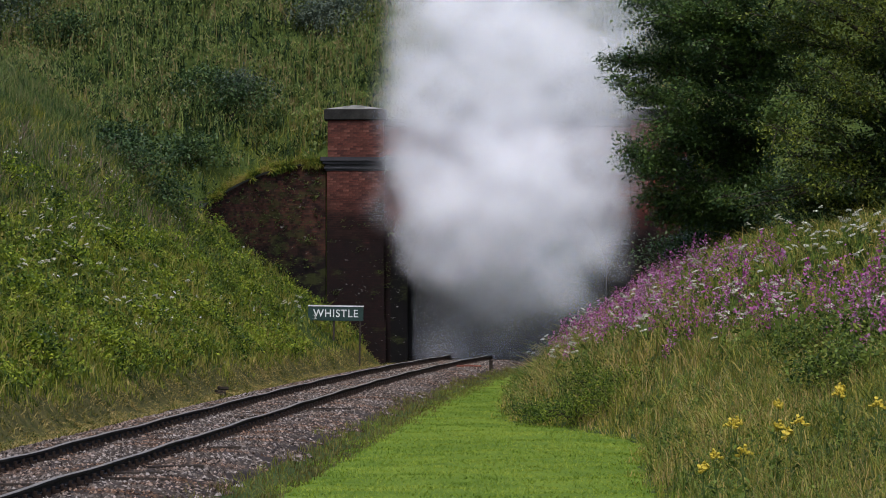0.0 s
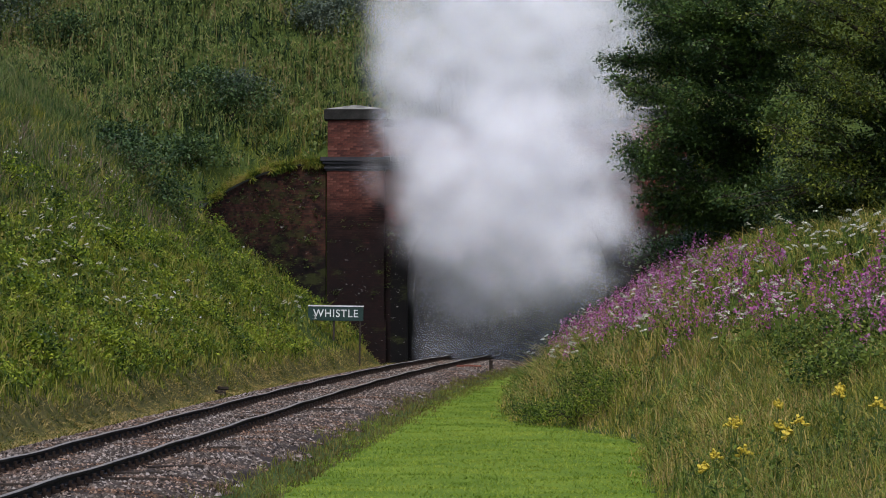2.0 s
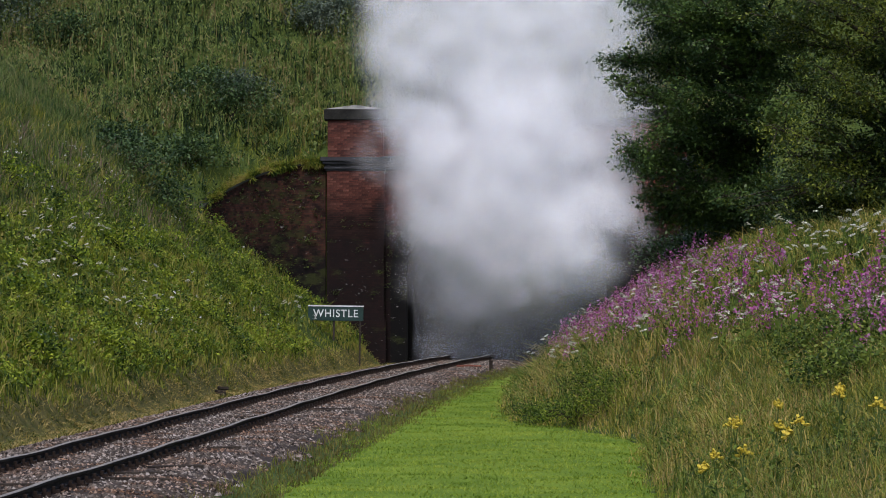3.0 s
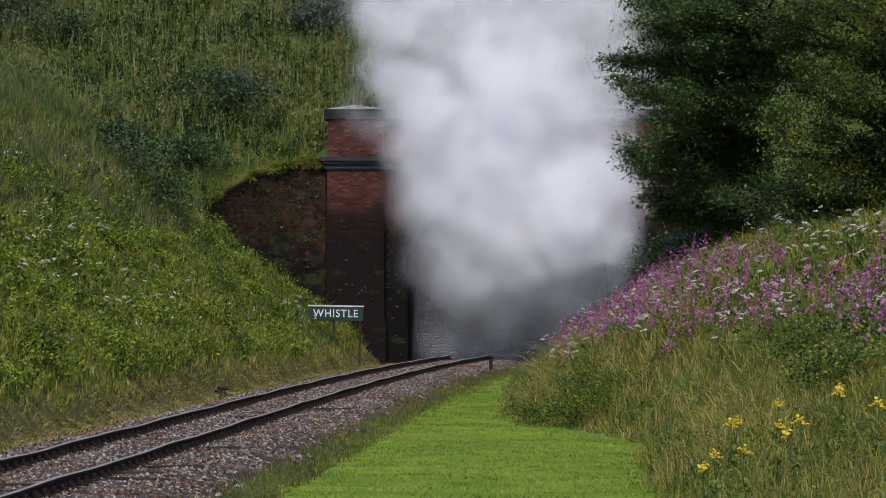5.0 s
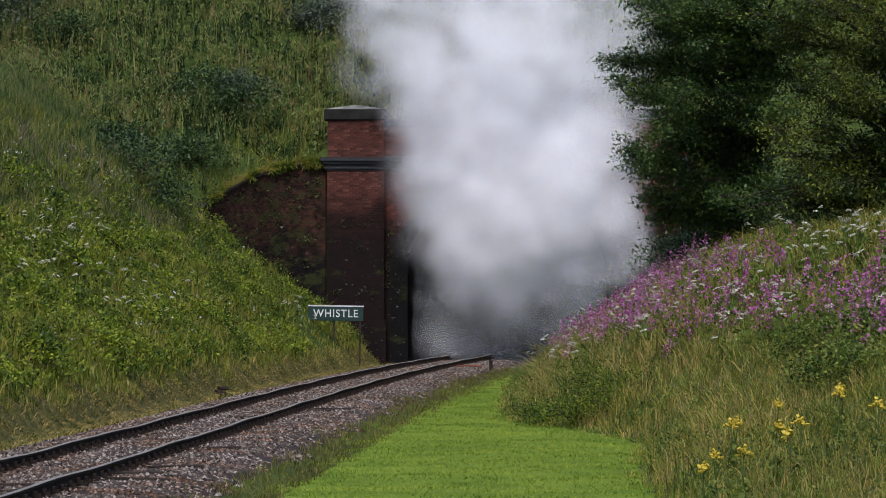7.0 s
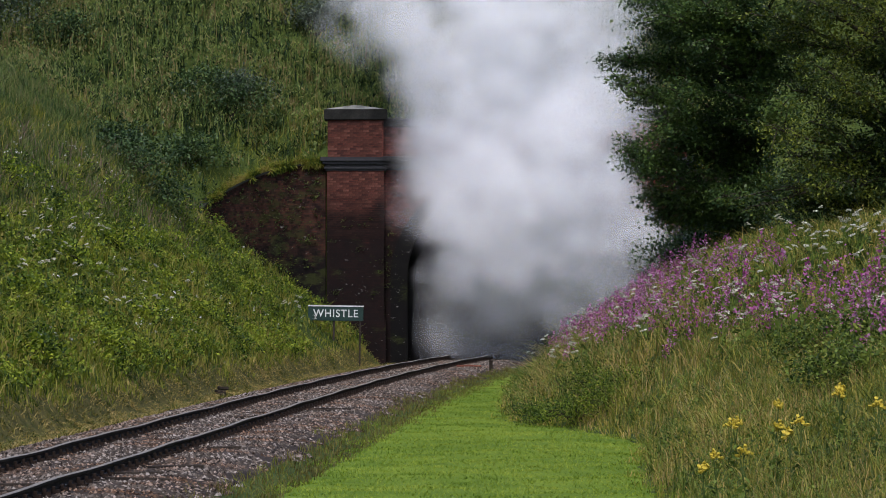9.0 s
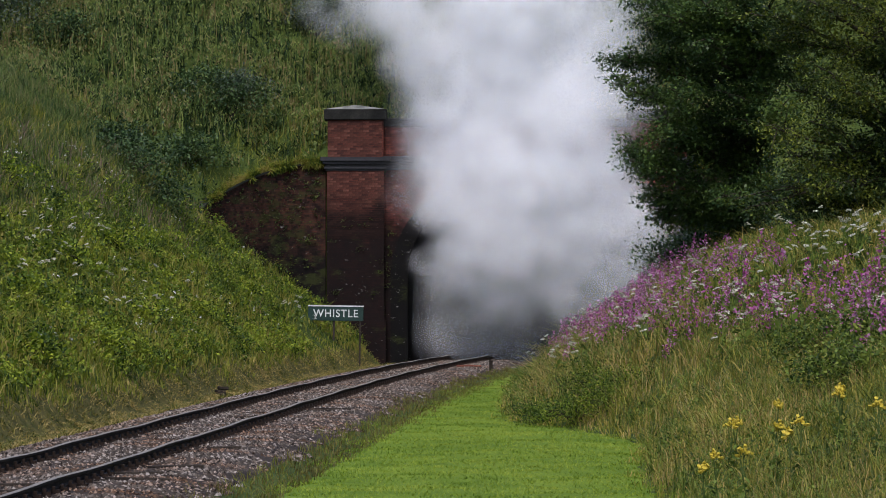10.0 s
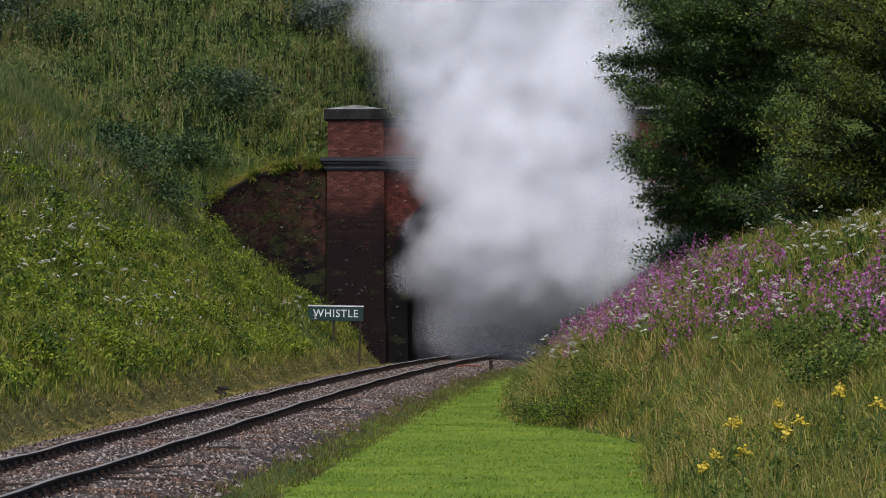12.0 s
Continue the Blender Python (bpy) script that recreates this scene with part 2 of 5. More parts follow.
# ---- tunnel portal ----
def brick_material(name, bricks, soot=True, patches=False):
    """Old brickwork with thin joints; soot and damp darken its lower and weathered parts."""
    m, nt, s = material(name, 0.9)
    co = nt.nodes.new("ShaderNodeTexCoord")
    sep, comb = nt.nodes.new("ShaderNodeSeparateXYZ"), nt.nodes.new("ShaderNodeCombineXYZ")
    nt.links.new(co.outputs["Object"], sep.inputs[0])
    add = nt.nodes.new("ShaderNodeMath")
    nt.links.new(sep.outputs["X"], add.inputs[0])
    nt.links.new(sep.outputs["Y"], add.inputs[1])
    nt.links.new(add.outputs[0], comb.inputs["X"])
    nt.links.new(sep.outputs["Z"], comb.inputs["Y"])
    b = nt.nodes.new("ShaderNodeTexBrick")
    b.inputs["Scale"].default_value = 1.0
    b.inputs["Brick Width"].default_value, b.inputs["Row Height"].default_value = 0.235, 0.082
    b.inputs["Mortar Size"].default_value, b.inputs["Bias"].default_value = 0.008, -0.1
    b.inputs["Color1"].default_value, b.inputs["Color2"].default_value = (*bricks[0], 1), (*bricks[1], 1)
    b.inputs["Mortar"].default_value = (*[0.25 * v + 0.5 * bricks[0][1] for v in bricks[0]], 1)
    nt.links.new(comb.outputs[0], b.inputs["Vector"])
    c = b.outputs["Color"]
    mott = ramp_node(nt, [(0.32, (0.28, 0.28, 0.29)), (0.68, (1.5, 1.4, 1.35))], noise_node(nt, 3.0, 8, 0.75))
    c = mix_node(nt, 1.0, c, mott, "MULTIPLY")
    if soot:
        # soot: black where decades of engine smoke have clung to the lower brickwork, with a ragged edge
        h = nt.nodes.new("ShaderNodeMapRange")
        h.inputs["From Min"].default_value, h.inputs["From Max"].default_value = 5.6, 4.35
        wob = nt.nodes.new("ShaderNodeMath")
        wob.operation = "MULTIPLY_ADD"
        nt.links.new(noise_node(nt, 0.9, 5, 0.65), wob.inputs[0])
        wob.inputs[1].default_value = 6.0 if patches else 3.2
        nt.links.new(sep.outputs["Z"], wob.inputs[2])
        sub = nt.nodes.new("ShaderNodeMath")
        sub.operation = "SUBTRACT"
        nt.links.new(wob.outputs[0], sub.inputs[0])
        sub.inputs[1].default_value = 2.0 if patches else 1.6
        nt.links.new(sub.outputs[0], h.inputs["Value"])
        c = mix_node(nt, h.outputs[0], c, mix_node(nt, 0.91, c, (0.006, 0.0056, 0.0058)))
        moss = ramp_node(nt, [(0.49 if patches else 0.57, (0, 0, 0)), (0.60 if patches else 0.70, (1, 1, 1))], noise_node(nt, 1.3, 6, 0.75, (1, 1, 2.2)))
        c = mix_node(nt, moss, c, mix_node(nt, 0.6, c, (0.04, 0.048, 0.013)))
        lime = ramp_node(nt, [(0.655, (0, 0, 0)), (0.685, (1, 1, 1))], noise_node(nt, 4.5, 5, 0.7, (1, 1, 1.7)))
        c = mix_node(nt, lime, c, mix_node(nt, 0.6, c, (0.35, 0.34, 0.31)))
    nt.links.new(c, s.inputs["Base Color"])
    nt.links.new(bump_node(nt, b.outputs["Fac"], -0.5, 0.012), s.inputs["Normal"])
    return m


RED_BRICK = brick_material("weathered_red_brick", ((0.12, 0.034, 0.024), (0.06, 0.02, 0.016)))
CLEAN_BRICK = brick_material("red_pier_brick", ((0.14, 0.04, 0.028), (0.08, 0.027, 0.021)), soot=False)
DARK_BRICK = brick_material("sooty_wing_wall_brick", ((0.07, 0.028, 0.019), (0.012, 0.009, 0.008)), patches=True)
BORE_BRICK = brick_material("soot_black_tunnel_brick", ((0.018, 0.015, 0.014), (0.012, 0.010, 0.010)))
STONE = mottled("weathered_grey_coping_stone", (0.10, 0.105, 0.09), (0.34, 0.33, 0.29), 2.5, 30, 0.9)
DARK_STONE = mottled("dark_grey_stone", (0.012, 0.012, 0.011), (0.036, 0.035, 0.031), 2.5, 25, 0.9)
MOSSY = mottled("mossy_coping_stone", (0.018, 0.02, 0.012), (0.06, 0.06, 0.045), 2.0, 20, 0.95)
BLUE_BRICK = mottled("blue_engineering_brick", (0.008, 0.009, 0.011), (0.024, 0.024, 0.028), 3.0, 25, 0.7)


def arch(n=28, grow=0.0):
    """The outline of the tunnel mouth from its left foot over the crown to its right foot."""
    pts = [(CX - HALF - grow, -0.6), (CX - HALF - grow, SPRING * 0.5)]
    for k in range(n + 1):
        a = math.pi * (1 - k / n)
        pts.append((CX + (HALF + grow) * math.cos(a), SPRING + (CROWN - SPRING + grow) * math.sin(a)))
    return pts + [(CX + HALF + grow, SPRING * 0.5), (CX + HALF + grow, -0.6)]


def ring(name, inner, outer, y0, y1, mat, parent, label=""):
    """A band between two outlines, between two depths."""
    n = len(inner)
    verts = [(x, y0, z) for x, z in inner] + [(x, y0, z) for x, z in outer] + [(x, y1, z) for x, z in inner] + [(x, y1, z) for x, z in outer]
    faces = []
    for k in range(n - 1):
        faces += [(k, k + 1, n + k + 1, n + k), (k, 2 * n + k, 2 * n + k + 1, k + 1), (n + k, n + k + 1, 3 * n + k + 1, 3 * n + k), (2 * n + k, 3 * n + k, 3 * n + k + 1, 2 * n + k + 1)]
    return mesh_object(name, verts, faces, mat, parent, label)


TOP = 6.8  # foot of the string course
STEPS = [(0.0, 0.07, 0.05), (0.07, 0.15, 0.10), (0.15, 0.24, 0.06), (0.24, 0.35, 0.15), (0.35, 0.50, 0.23)]  # its courses: from, to, how far proud


def build_portal():
    y = PORTAL_Y
    portal = thing("tunnel_portal", "old red brick railway tunnel portal, blackened with soot", "tunnel portal", kind="structure")
    inner = arch()
    outer = []
    x0, x1 = CX - HALF - 1.1, CX + HALF + 1.1
    for x, z in inner:
        if z < 1.5:
            outer.append((x0 if x < CX else x1, z))
        else:
            a = math.atan2((z - 1.45) / (TOP - 1.45), (x - CX) / (HALF + 1.1))
            c, s_ = math.cos(a), math.sin(a)
            k = 1 / max(abs(c), abs(s_))
            outer.append((CX + (HALF + 1.1) * c * k, 1.45 + (TOP - 1.45) * s_ * k))
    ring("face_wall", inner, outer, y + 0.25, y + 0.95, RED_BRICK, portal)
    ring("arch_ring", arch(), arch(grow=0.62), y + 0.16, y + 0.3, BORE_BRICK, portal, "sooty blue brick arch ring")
    bm = bmesh.new()
    for z0, z1, out in STEPS:
        box(bm, x0 + 0.05, x1 - 0.05, y + 0.17 - out, y + 0.9, TOP + z0, TOP + z1)
    part("string_course", bm, BLUE_BRICK, portal, "dark blue brick string course", 0.008)
    bm = bmesh.new()
    box(bm, x0 + 0.05, x1 - 0.05, y + 0.3, y + 0.8, TOP + 0.5, 8.4)
    part("parapet", bm, CLEAN_BRICK, portal)
    bm = bmesh.new()
    box(bm, x0 + 0.05, x1 - 0.05, y + 0.2, y + 0.9, 8.4, 8.7)
    part("parapet_coping", bm, DARK_STONE, portal, "grey stone coping", 0.03)
    for px in (-4.25, 6.85):
        pier = thing("pier", "square red brick pier with stone cap", "", at=pose(px, y, 0))
        pier.parent = portal
        w = 2.1
        bm = bmesh.new()
        box(bm, -0.06, w + 0.06, -0.16, 0.9, -0.7, 1.3)
        box(bm, 0, w, -0.1, 0.9, 1.3, TOP - 0.03)
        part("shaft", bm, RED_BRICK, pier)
        bm = bmesh.new()
        for z0, z1, out in STEPS:
            box(bm, -out, w + out, -0.1 - out, 0.95, TOP + z0 - 0.03, TOP + z1 - 0.03)
        part("string_course", bm, BLUE_BRICK, pier, "dark blue brick string course", 0.008)
        bm = bmesh.new()
        box(bm, 0.03, w - 0.03, -0.08, 0.88, TOP + 0.48, 8.63)
        part("upper_block", bm, CLEAN_BRICK, pier)
        # cap in the dark stone, the slab on top of it in the paler one
        bm = bmesh.new()
        box(bm, -0.1, w + 0.1, -0.2, 1.0, 8.63, 9.03)
        part("cap", bm, DARK_STONE, pier, "weathered grey stone cap", 0.03)
        bm = bmesh.new()
        bmesh.ops.create_cone(bm, cap_ends=True, segments=4, radius1=1.0, radius2=0.1, depth=0.16)
        bmesh.ops.transform(bm, matrix=Matrix.Translation((w / 2, 0.4, 9.11)) @ Matrix.Diagonal((1.55, 0.8, 1, 1)) @ Matrix.Rotation(math.pi / 4, 4, "Z"), verts=bm.verts)
        part("cap_top", bm, STONE, pier, "pale grey top slab")
    return portal


def build_bore():
    """The tunnel behind the mouth, following the track into the hill."""
    pts = arch()
    n, verts, faces = len(pts), [], []
    ys = [PORTAL_Y + v for v in (0.5, 4, 8, 13, 18, 24, 31, 38)]
    shift = float(track_x(PORTAL_Y + 0.5))
    for yy in ys:
        o = float(track_x(yy)) - shift
        verts += [(x + o, yy, z) for x, z in pts]
    for j in range(len(ys) - 1):
        faces += [(j * n + k, j * n + k + 1, (j + 1) * n + k + 1, (j + 1) * n + k) for k in range(n - 1)]
    e = (len(ys) - 1) * n
    faces.append([e + k for k in range(n)])
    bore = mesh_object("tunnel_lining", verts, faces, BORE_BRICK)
    tagged(bore, "soot-black brick lining of a railway tunnel", "tunnel", kind="structure")
    y0, y1 = PORTAL_Y + 0.05, PORTAL_Y + 38
    fl = [(CX - HALF - 0.3, y0, -0.22), (CX + HALF + 0.3, y0, -0.22), (CX + HALF + 4.5, y1, -0.22), (CX - HALF + 2.5, y1, -0.22)]
    ob = mesh_object("tunnel_floor", fl, [(0, 1, 2, 3)], mottled("sooty_ballast", (0.03, 0.026, 0.025), (0.08, 0.07, 0.066), 2, 18, 0.95, 0, 0.8, 0.04))
    tagged(ob, "dark sooty ballast on the tunnel floor", "floor", kind="structure")


def build_wing(side):
    """A curved retaining wall with a sloping coping, from the pier out into the bank."""
    verts, faces, cop, cfaces = [], [], [], []
    n = 24
    edge = -4.25 if side < 0 else 8.95
    for k in range(n + 1):
        x = edge + side * (0.05 + (WING + 0.1) * k / n)
        yy, zt = float(wing_y(x)), float(wing_top(x))
        u = float(wing_u(x))
        slope = 10.0 * u / WING
        nx, ny = -side * slope, -1.0
        ln = math.hypot(nx, ny)
        nx, ny = nx / ln, ny / ln
        f, b = (x + nx * 0.05, yy + ny * 0.05), (x - nx * 0.6, yy - ny * 0.6)
        verts += [(*f, -0.8), (*f, zt), (*b, zt), (*b, -0.8)]
        f2, b2 = (x + nx * 0.13, yy + ny * 0.13), (x - nx * 0.65, yy - ny * 0.65)
        cop += [(*f2, zt + 0.003), (*f2, zt + 0.07), (*b2, zt + 0.07), (*b2, zt + 0.003)]
        if k:
            a = 4 * (k - 1)
            for i in range(4):
                q = (a + i, a + (i + 1) % 4, a + 4 + (i + 1) % 4, a + 4 + i)
                faces.append(q)
                cfaces.append(q)
    for fl in (faces, cfaces):
        fl += [(0, 1, 2, 3), (4 * n, 4 * n + 1, 4 * n + 2, 4 * n + 3)]
    wall = mesh_object("wing_wall", verts, faces, DARK_BRICK)
    tagged(wall, "curved sooty brick wing wall with moss streaks", "retaining wall", kind="structure")
    mesh_object("coping", cop, cfaces, MOSSY, wall, "mossy sloping stone coping")


build_portal()
build_bore()
build_wing(-1)
build_wing(1)


# ---- plants: builders ----
def blades(p, h, w, rng, lean=0.35, droop=0.25):
    """Grass blades: two quads each, tapering and bent over."""
    n = len(p)
    a, b = rng.uniform(0, 2 * np.pi, n), rng.uniform(0, 2 * np.pi, n)
    h, w = np.broadcast_to(h, n), np.broadcast_to(w, n)
    side = np.stack([np.cos(a), np.sin(a), np.zeros(n)], 1) * (w / 2)[:, None]
    out = np.stack([np.cos(b), np.sin(b), np.zeros(n)], 1) * (h * lean * rng.random(n))[:, None]
    up = np.array([0, 0, 1.0]) * h[:, None]
    m = p + 0.55 * up + 0.35 * out
    t = p + (1 - droop * rng.random(n)[:, None]) * up + 1.3 * out
    v = np.stack([p - side, p + side, m + side * 0.8, m - side * 0.8, t + side * 0.15, t - side * 0.15], 1).reshape(-1, 3)
    i = 6 * np.arange(n)[:, None]
    return v, np.concatenate([i + [0, 1, 2, 3], i + [3, 2, 4, 5]], 1).reshape(-1, 4)


def leaves(p, size, rng, slim=0.55, flat=0.5, axis=None):
    """Pointed leaves, one folded diamond each; flat: how much they lie level; axis: the way they point."""
    n = len(p)
    size = np.broadcast_to(size, n)[:, None]
    u = rng.normal(size=(n, 3)) if axis is None else axis + 0.35 * rng.normal(size=(n, 3))
    u /= np.linalg.norm(u, axis=1)[:, None]
    nor = rng.normal(size=(n, 3))
    nor[:, 2] = np.abs(nor[:, 2]) + 2.5 * flat
    v = np.cross(nor, u)
    v /= np.linalg.norm(v, axis=1)[:, None] + 1e-9
    f = np.cross(u, v)
    c = p + u * size * 0.45
    q = np.stack([p, c + v * size * slim / 2 + f * size * 0.06, p + u * size, c - v * size * slim / 2 + f * size * 0.06], 1).reshape(-1, 3)
    return q, 4 * np.arange(n)[:, None] + np.arange(4)


def merged(*parts):
    vs, fs, k = [], [], 0
    for v, f in parts:
        vs.append(v)
        fs.append(f + k)
        k += len(v)
    return np.concatenate(vs), np.concatenate(fs)


def patchy(x, y, scale, seed):
    """A smooth field of about -1 to 1, for drifts and patches of plants."""
    f = 0
    for k in range(4):
        a = seed * 1.7 + k * 2.1
        f = f + np.sin(scale * (1 + 0.6 * k) * (x * np.cos(a) + y * np.sin(a)) + 3 * a) * np.sin(scale * (0.8 + 0.5 * k) * (y * np.cos(a) - x * np.sin(a)) + a)
    return f / 2


def scatter(n, x0, x1, y0, y1, rng, keep):
    """n trials between stations y0 and y1 of the plan; those that keep() accepts stay."""
    x, y = rng.uniform(x0, x1, n), unplan(rng.uniform(y0, y1, n))
    ok = keep(x, y) & (np.abs(x) < 0.29 * plan(y) + 2.5)
    x, y = x[ok], y[ok]
    return np.stack([x, y, ground_z(x, y)], 1)


def spires(p, h, per, rng, size):
    """Upright leafy plants: narrow leaves all the way up a stem."""
    n = len(p)
    k = np.tile(np.arange(per) / per, n)
    base = np.repeat(p, per, 0)
    hh = np.repeat(np.broadcast_to(h, n), per)
    tilt = np.repeat(rng.normal(size=(n, 2)) * 0.12, per, 0)
    a = rng.uniform(0, 2 * np.pi, n * per)
    at = base + np.stack([tilt[:, 0] * hh * k, tilt[:, 1] * hh * k, hh * (0.12 + 0.88 * k)], 1)
    ax = np.stack([np.cos(a), np.sin(a), 0.55 + 0.9 * k], 1)
    return leaves(at, size * (1.25 - 0.75 * k) * rng.uniform(0.75, 1.25, n * per), rng, 0.3, 0.2, ax)


def clumps(p, radius, per, rng, size, squash=0.7, flat=0.5):
    """Heaps of leaves round given places."""
    n = len(p)
    o = rng.normal(size=(n * per, 3))
    o *= (np.repeat(np.broadcast_to(radius, n), per) * rng.uniform(0.35, 1, n * per) ** 0.5 / np.linalg.norm(o, axis=1))[:, None]
    o[:, 2] = np.abs(o[:, 2]) * squash
    return leaves(np.repeat(p, per, 0) + o, size * rng.uniform(0.6, 1.3, n * per), rng, 0.6, flat)


def stuff(name, geo, mat, label, category):
    return tagged(array_object(name, geo[0], geo[1], mat), label, category, kind="stuff")


BRIGHT_GRASS = leafy("bright_bank_grass", [(0.03, 0.065, 0.010), (0.138, 0.178, 0.018), (0.25, 0.268, 0.030), (0.35, 0.29, 0.078)], 0.5)
FINE_GRASS = leafy("grey_green_fine_grass", [(0.03, 0.06, 0.016), (0.075, 0.125, 0.028), (0.14, 0.185, 0.042), (0.2, 0.19, 0.075)], 0.4)
BRIGHT_HERB = leafy("fresh_green_herbs", [(0.018, 0.045, 0.008), (0.12, 0.186, 0.015), (0.29, 0.345, 0.027)], 0.6, plant=1.3)
STRAW = leafy("mown_straw_grass", [(0.07, 0.09, 0.015), (0.22, 0.19, 0.045), (0.46, 0.34, 0.12)], 0.9, plant=2.4)
LAWN = leafy("mown_lawn_grass", [(0.13, 0.21, 0.020), (0.22, 0.31, 0.030), (0.31, 0.37, 0.048)], 0.3)
HILL_GREEN = leafy("willowherb_foliage", [(0.008, 0.024, 0.008), (0.08, 0.132, 0.032), (0.215, 0.265, 0.065), (0.25, 0.2, 0.085)], 0.22, plant=1.5)
MEADOW = leafy("tall_meadow_grass", [(0.075, 0.105, 0.014), (0.195, 0.21, 0.026), (0.33, 0.29, 0.05), (0.48, 0.34, 0.115)], 0.35)
MEADOW_HERB = leafy("meadow_herb_leaves", [(0.035, 0.065, 0.013), (0.12, 0.18, 0.026), (0.24, 0.29, 0.05)], 0.5)
SEED_HEAD = leafy("reddish_seeding_grass", [(0.20, 0.135, 0.045), (0.38, 0.27, 0.10), (0.50, 0.39, 0.17)], 0.6)
FERN = leafy("dull_wall_fern", [(0.025, 0.045, 0.01), (0.06, 0.09, 0.018), (0.11, 0.14, 0.03)], 1.5)
PURPLE = leafy("rosebay_purple_petals", [(0.34, 0.06, 0.21), (0.48, 0.14, 0.35), (0.56, 0.28, 0.46)], 1.5, 0.4)
DULL_PURPLE = leafy("faded_grass_heads", [(0.15, 0.10, 0.07), (0.24, 0.16, 0.13), (0.30, 0.22, 0.16)], 1.2)
DEAD_WEED = leafy("brown_dead_weeds", [(0.075, 0.075, 0.018), (0.18, 0.14, 0.04), (0.18, 0.21, 0.03)], 1.2)


def side_d(x, y):
    return x - track_x(y)


# ---- ballast ----
def build_ballast():
    rng = np.random.default_rng(21)
    edge = lambda x, y: 2.25 + 0.35 * patchy(x, y, 0.9, 3) + 0.9 * smooth(22, 17, plan(y)) * (side_d(x, y) > 0)
    ys = np.arange(24, 148.6, 0.6)
    cols = np.linspace(-2.5, 2.5, 21)
    gx = track_x(ys)[:, None] + cols[None]
    gy = np.repeat(ys[:, None], len(cols), 1)
    gz = ground_z(gx, gy) + 0.018 - 0.06 * (np.abs(cols)[None] > 2.4)
    n, m = gx.shape
    i = np.arange(n * m).reshape(n, m)
    q = np.stack([i[:-1, :-1], i[:-1, 1:], i[1:, 1:], i[1:, :-1]], -1).reshape(-1, 4)
    mat = mottled("fine_stone_dust", (0.03, 0.024, 0.02), (0.085, 0.066, 0.056), 1.2, 22, 0.95, 0, 0.9, 0.04)
    tagged(array_object("track_bed", np.stack([gx, gy, gz], -1).reshape(-1, 3), q, mat, smooth_faces=True), "grey-brown stone ballast bed under the track", "track bed", kind="structure")
    n = 105000
    y = unplan(13 + 49.0 * rng.random(n) ** 1.35)
    x = track_x(y) + rng.uniform(-3.1, 3.1, n)
    d = np.abs(side_d(x, y))
    ok = (d < edge(x, y)) & (np.abs(x) < 0.29 * plan(y) + 2)
    ok &= ~((np.sin(y * 1.9) * np.sin(y * 0.83 + 1) > 0.45) & (d < 1.3) & (rng.random(n) < 0.4))
    x, y = x[ok], y[ok]
    n = len(x)
    p = np.stack([x, y, ground_z(x, y) + 0.012], 1)
    o = np.array([[1, 0, 0], [-1, 0, 0], [0, 1, 0], [0, -1, 0], [0, 0, 1], [0, 0, -1.0]])
    v = o[None] * rng.uniform(0.55, 1.25, (n, 6, 1)) + rng.normal(size=(n, 6, 3)) * 0.22
    v *= (0.029 * rng.uniform(0.6, 1.5, n))[:, None, None]
    v[:, :, 2] *= 0.8
    a = rng.uniform(0, 6.28, n)
    c, s = np.cos(a)[:, None], np.sin(a)[:, None]
    v = (np.stack([v[..., 0] * c - v[..., 1] * s, v[..., 0] * s + v[..., 1] * c, v[..., 2]], -1) + p[:, None])[:, :5]
    tri = np.array([[0, 2, 4], [2, 1, 4], [1, 3, 4], [3, 0, 4]])  # the undersides lie in the bed
    f = (5 * np.arange(n)[:, None, None] + tri).reshape(-1, 3)
    m, nt, sh = material("broken_ballast_stone", 0.9)
    geo = nt.nodes.new("ShaderNodeNewGeometry")
    c1 = ramp_node(nt, [(0.0, (0.012, 0.010, 0.008)), (0.35, (0.075, 0.060, 0.048)), (0.7, (0.165, 0.138, 0.114)), (1.0, (0.40, 0.35, 0.31))], geo.outputs["Random Per Island"])
    rust = ramp_node(nt, [(0.46, (1, 1, 1)), (0.64, (0.88, 0.60, 0.43))], noise_node(nt, 0.8, 4))
    nt.links.new(mix_node(nt, 1.0, c1, rust, "MULTIPLY"), sh.inputs["Base Color"])
    stuff("ballast", (v.reshape(-1, 3), f), m, "loose grey and rusty broken stone ballast", "ballast")


build_ballast()


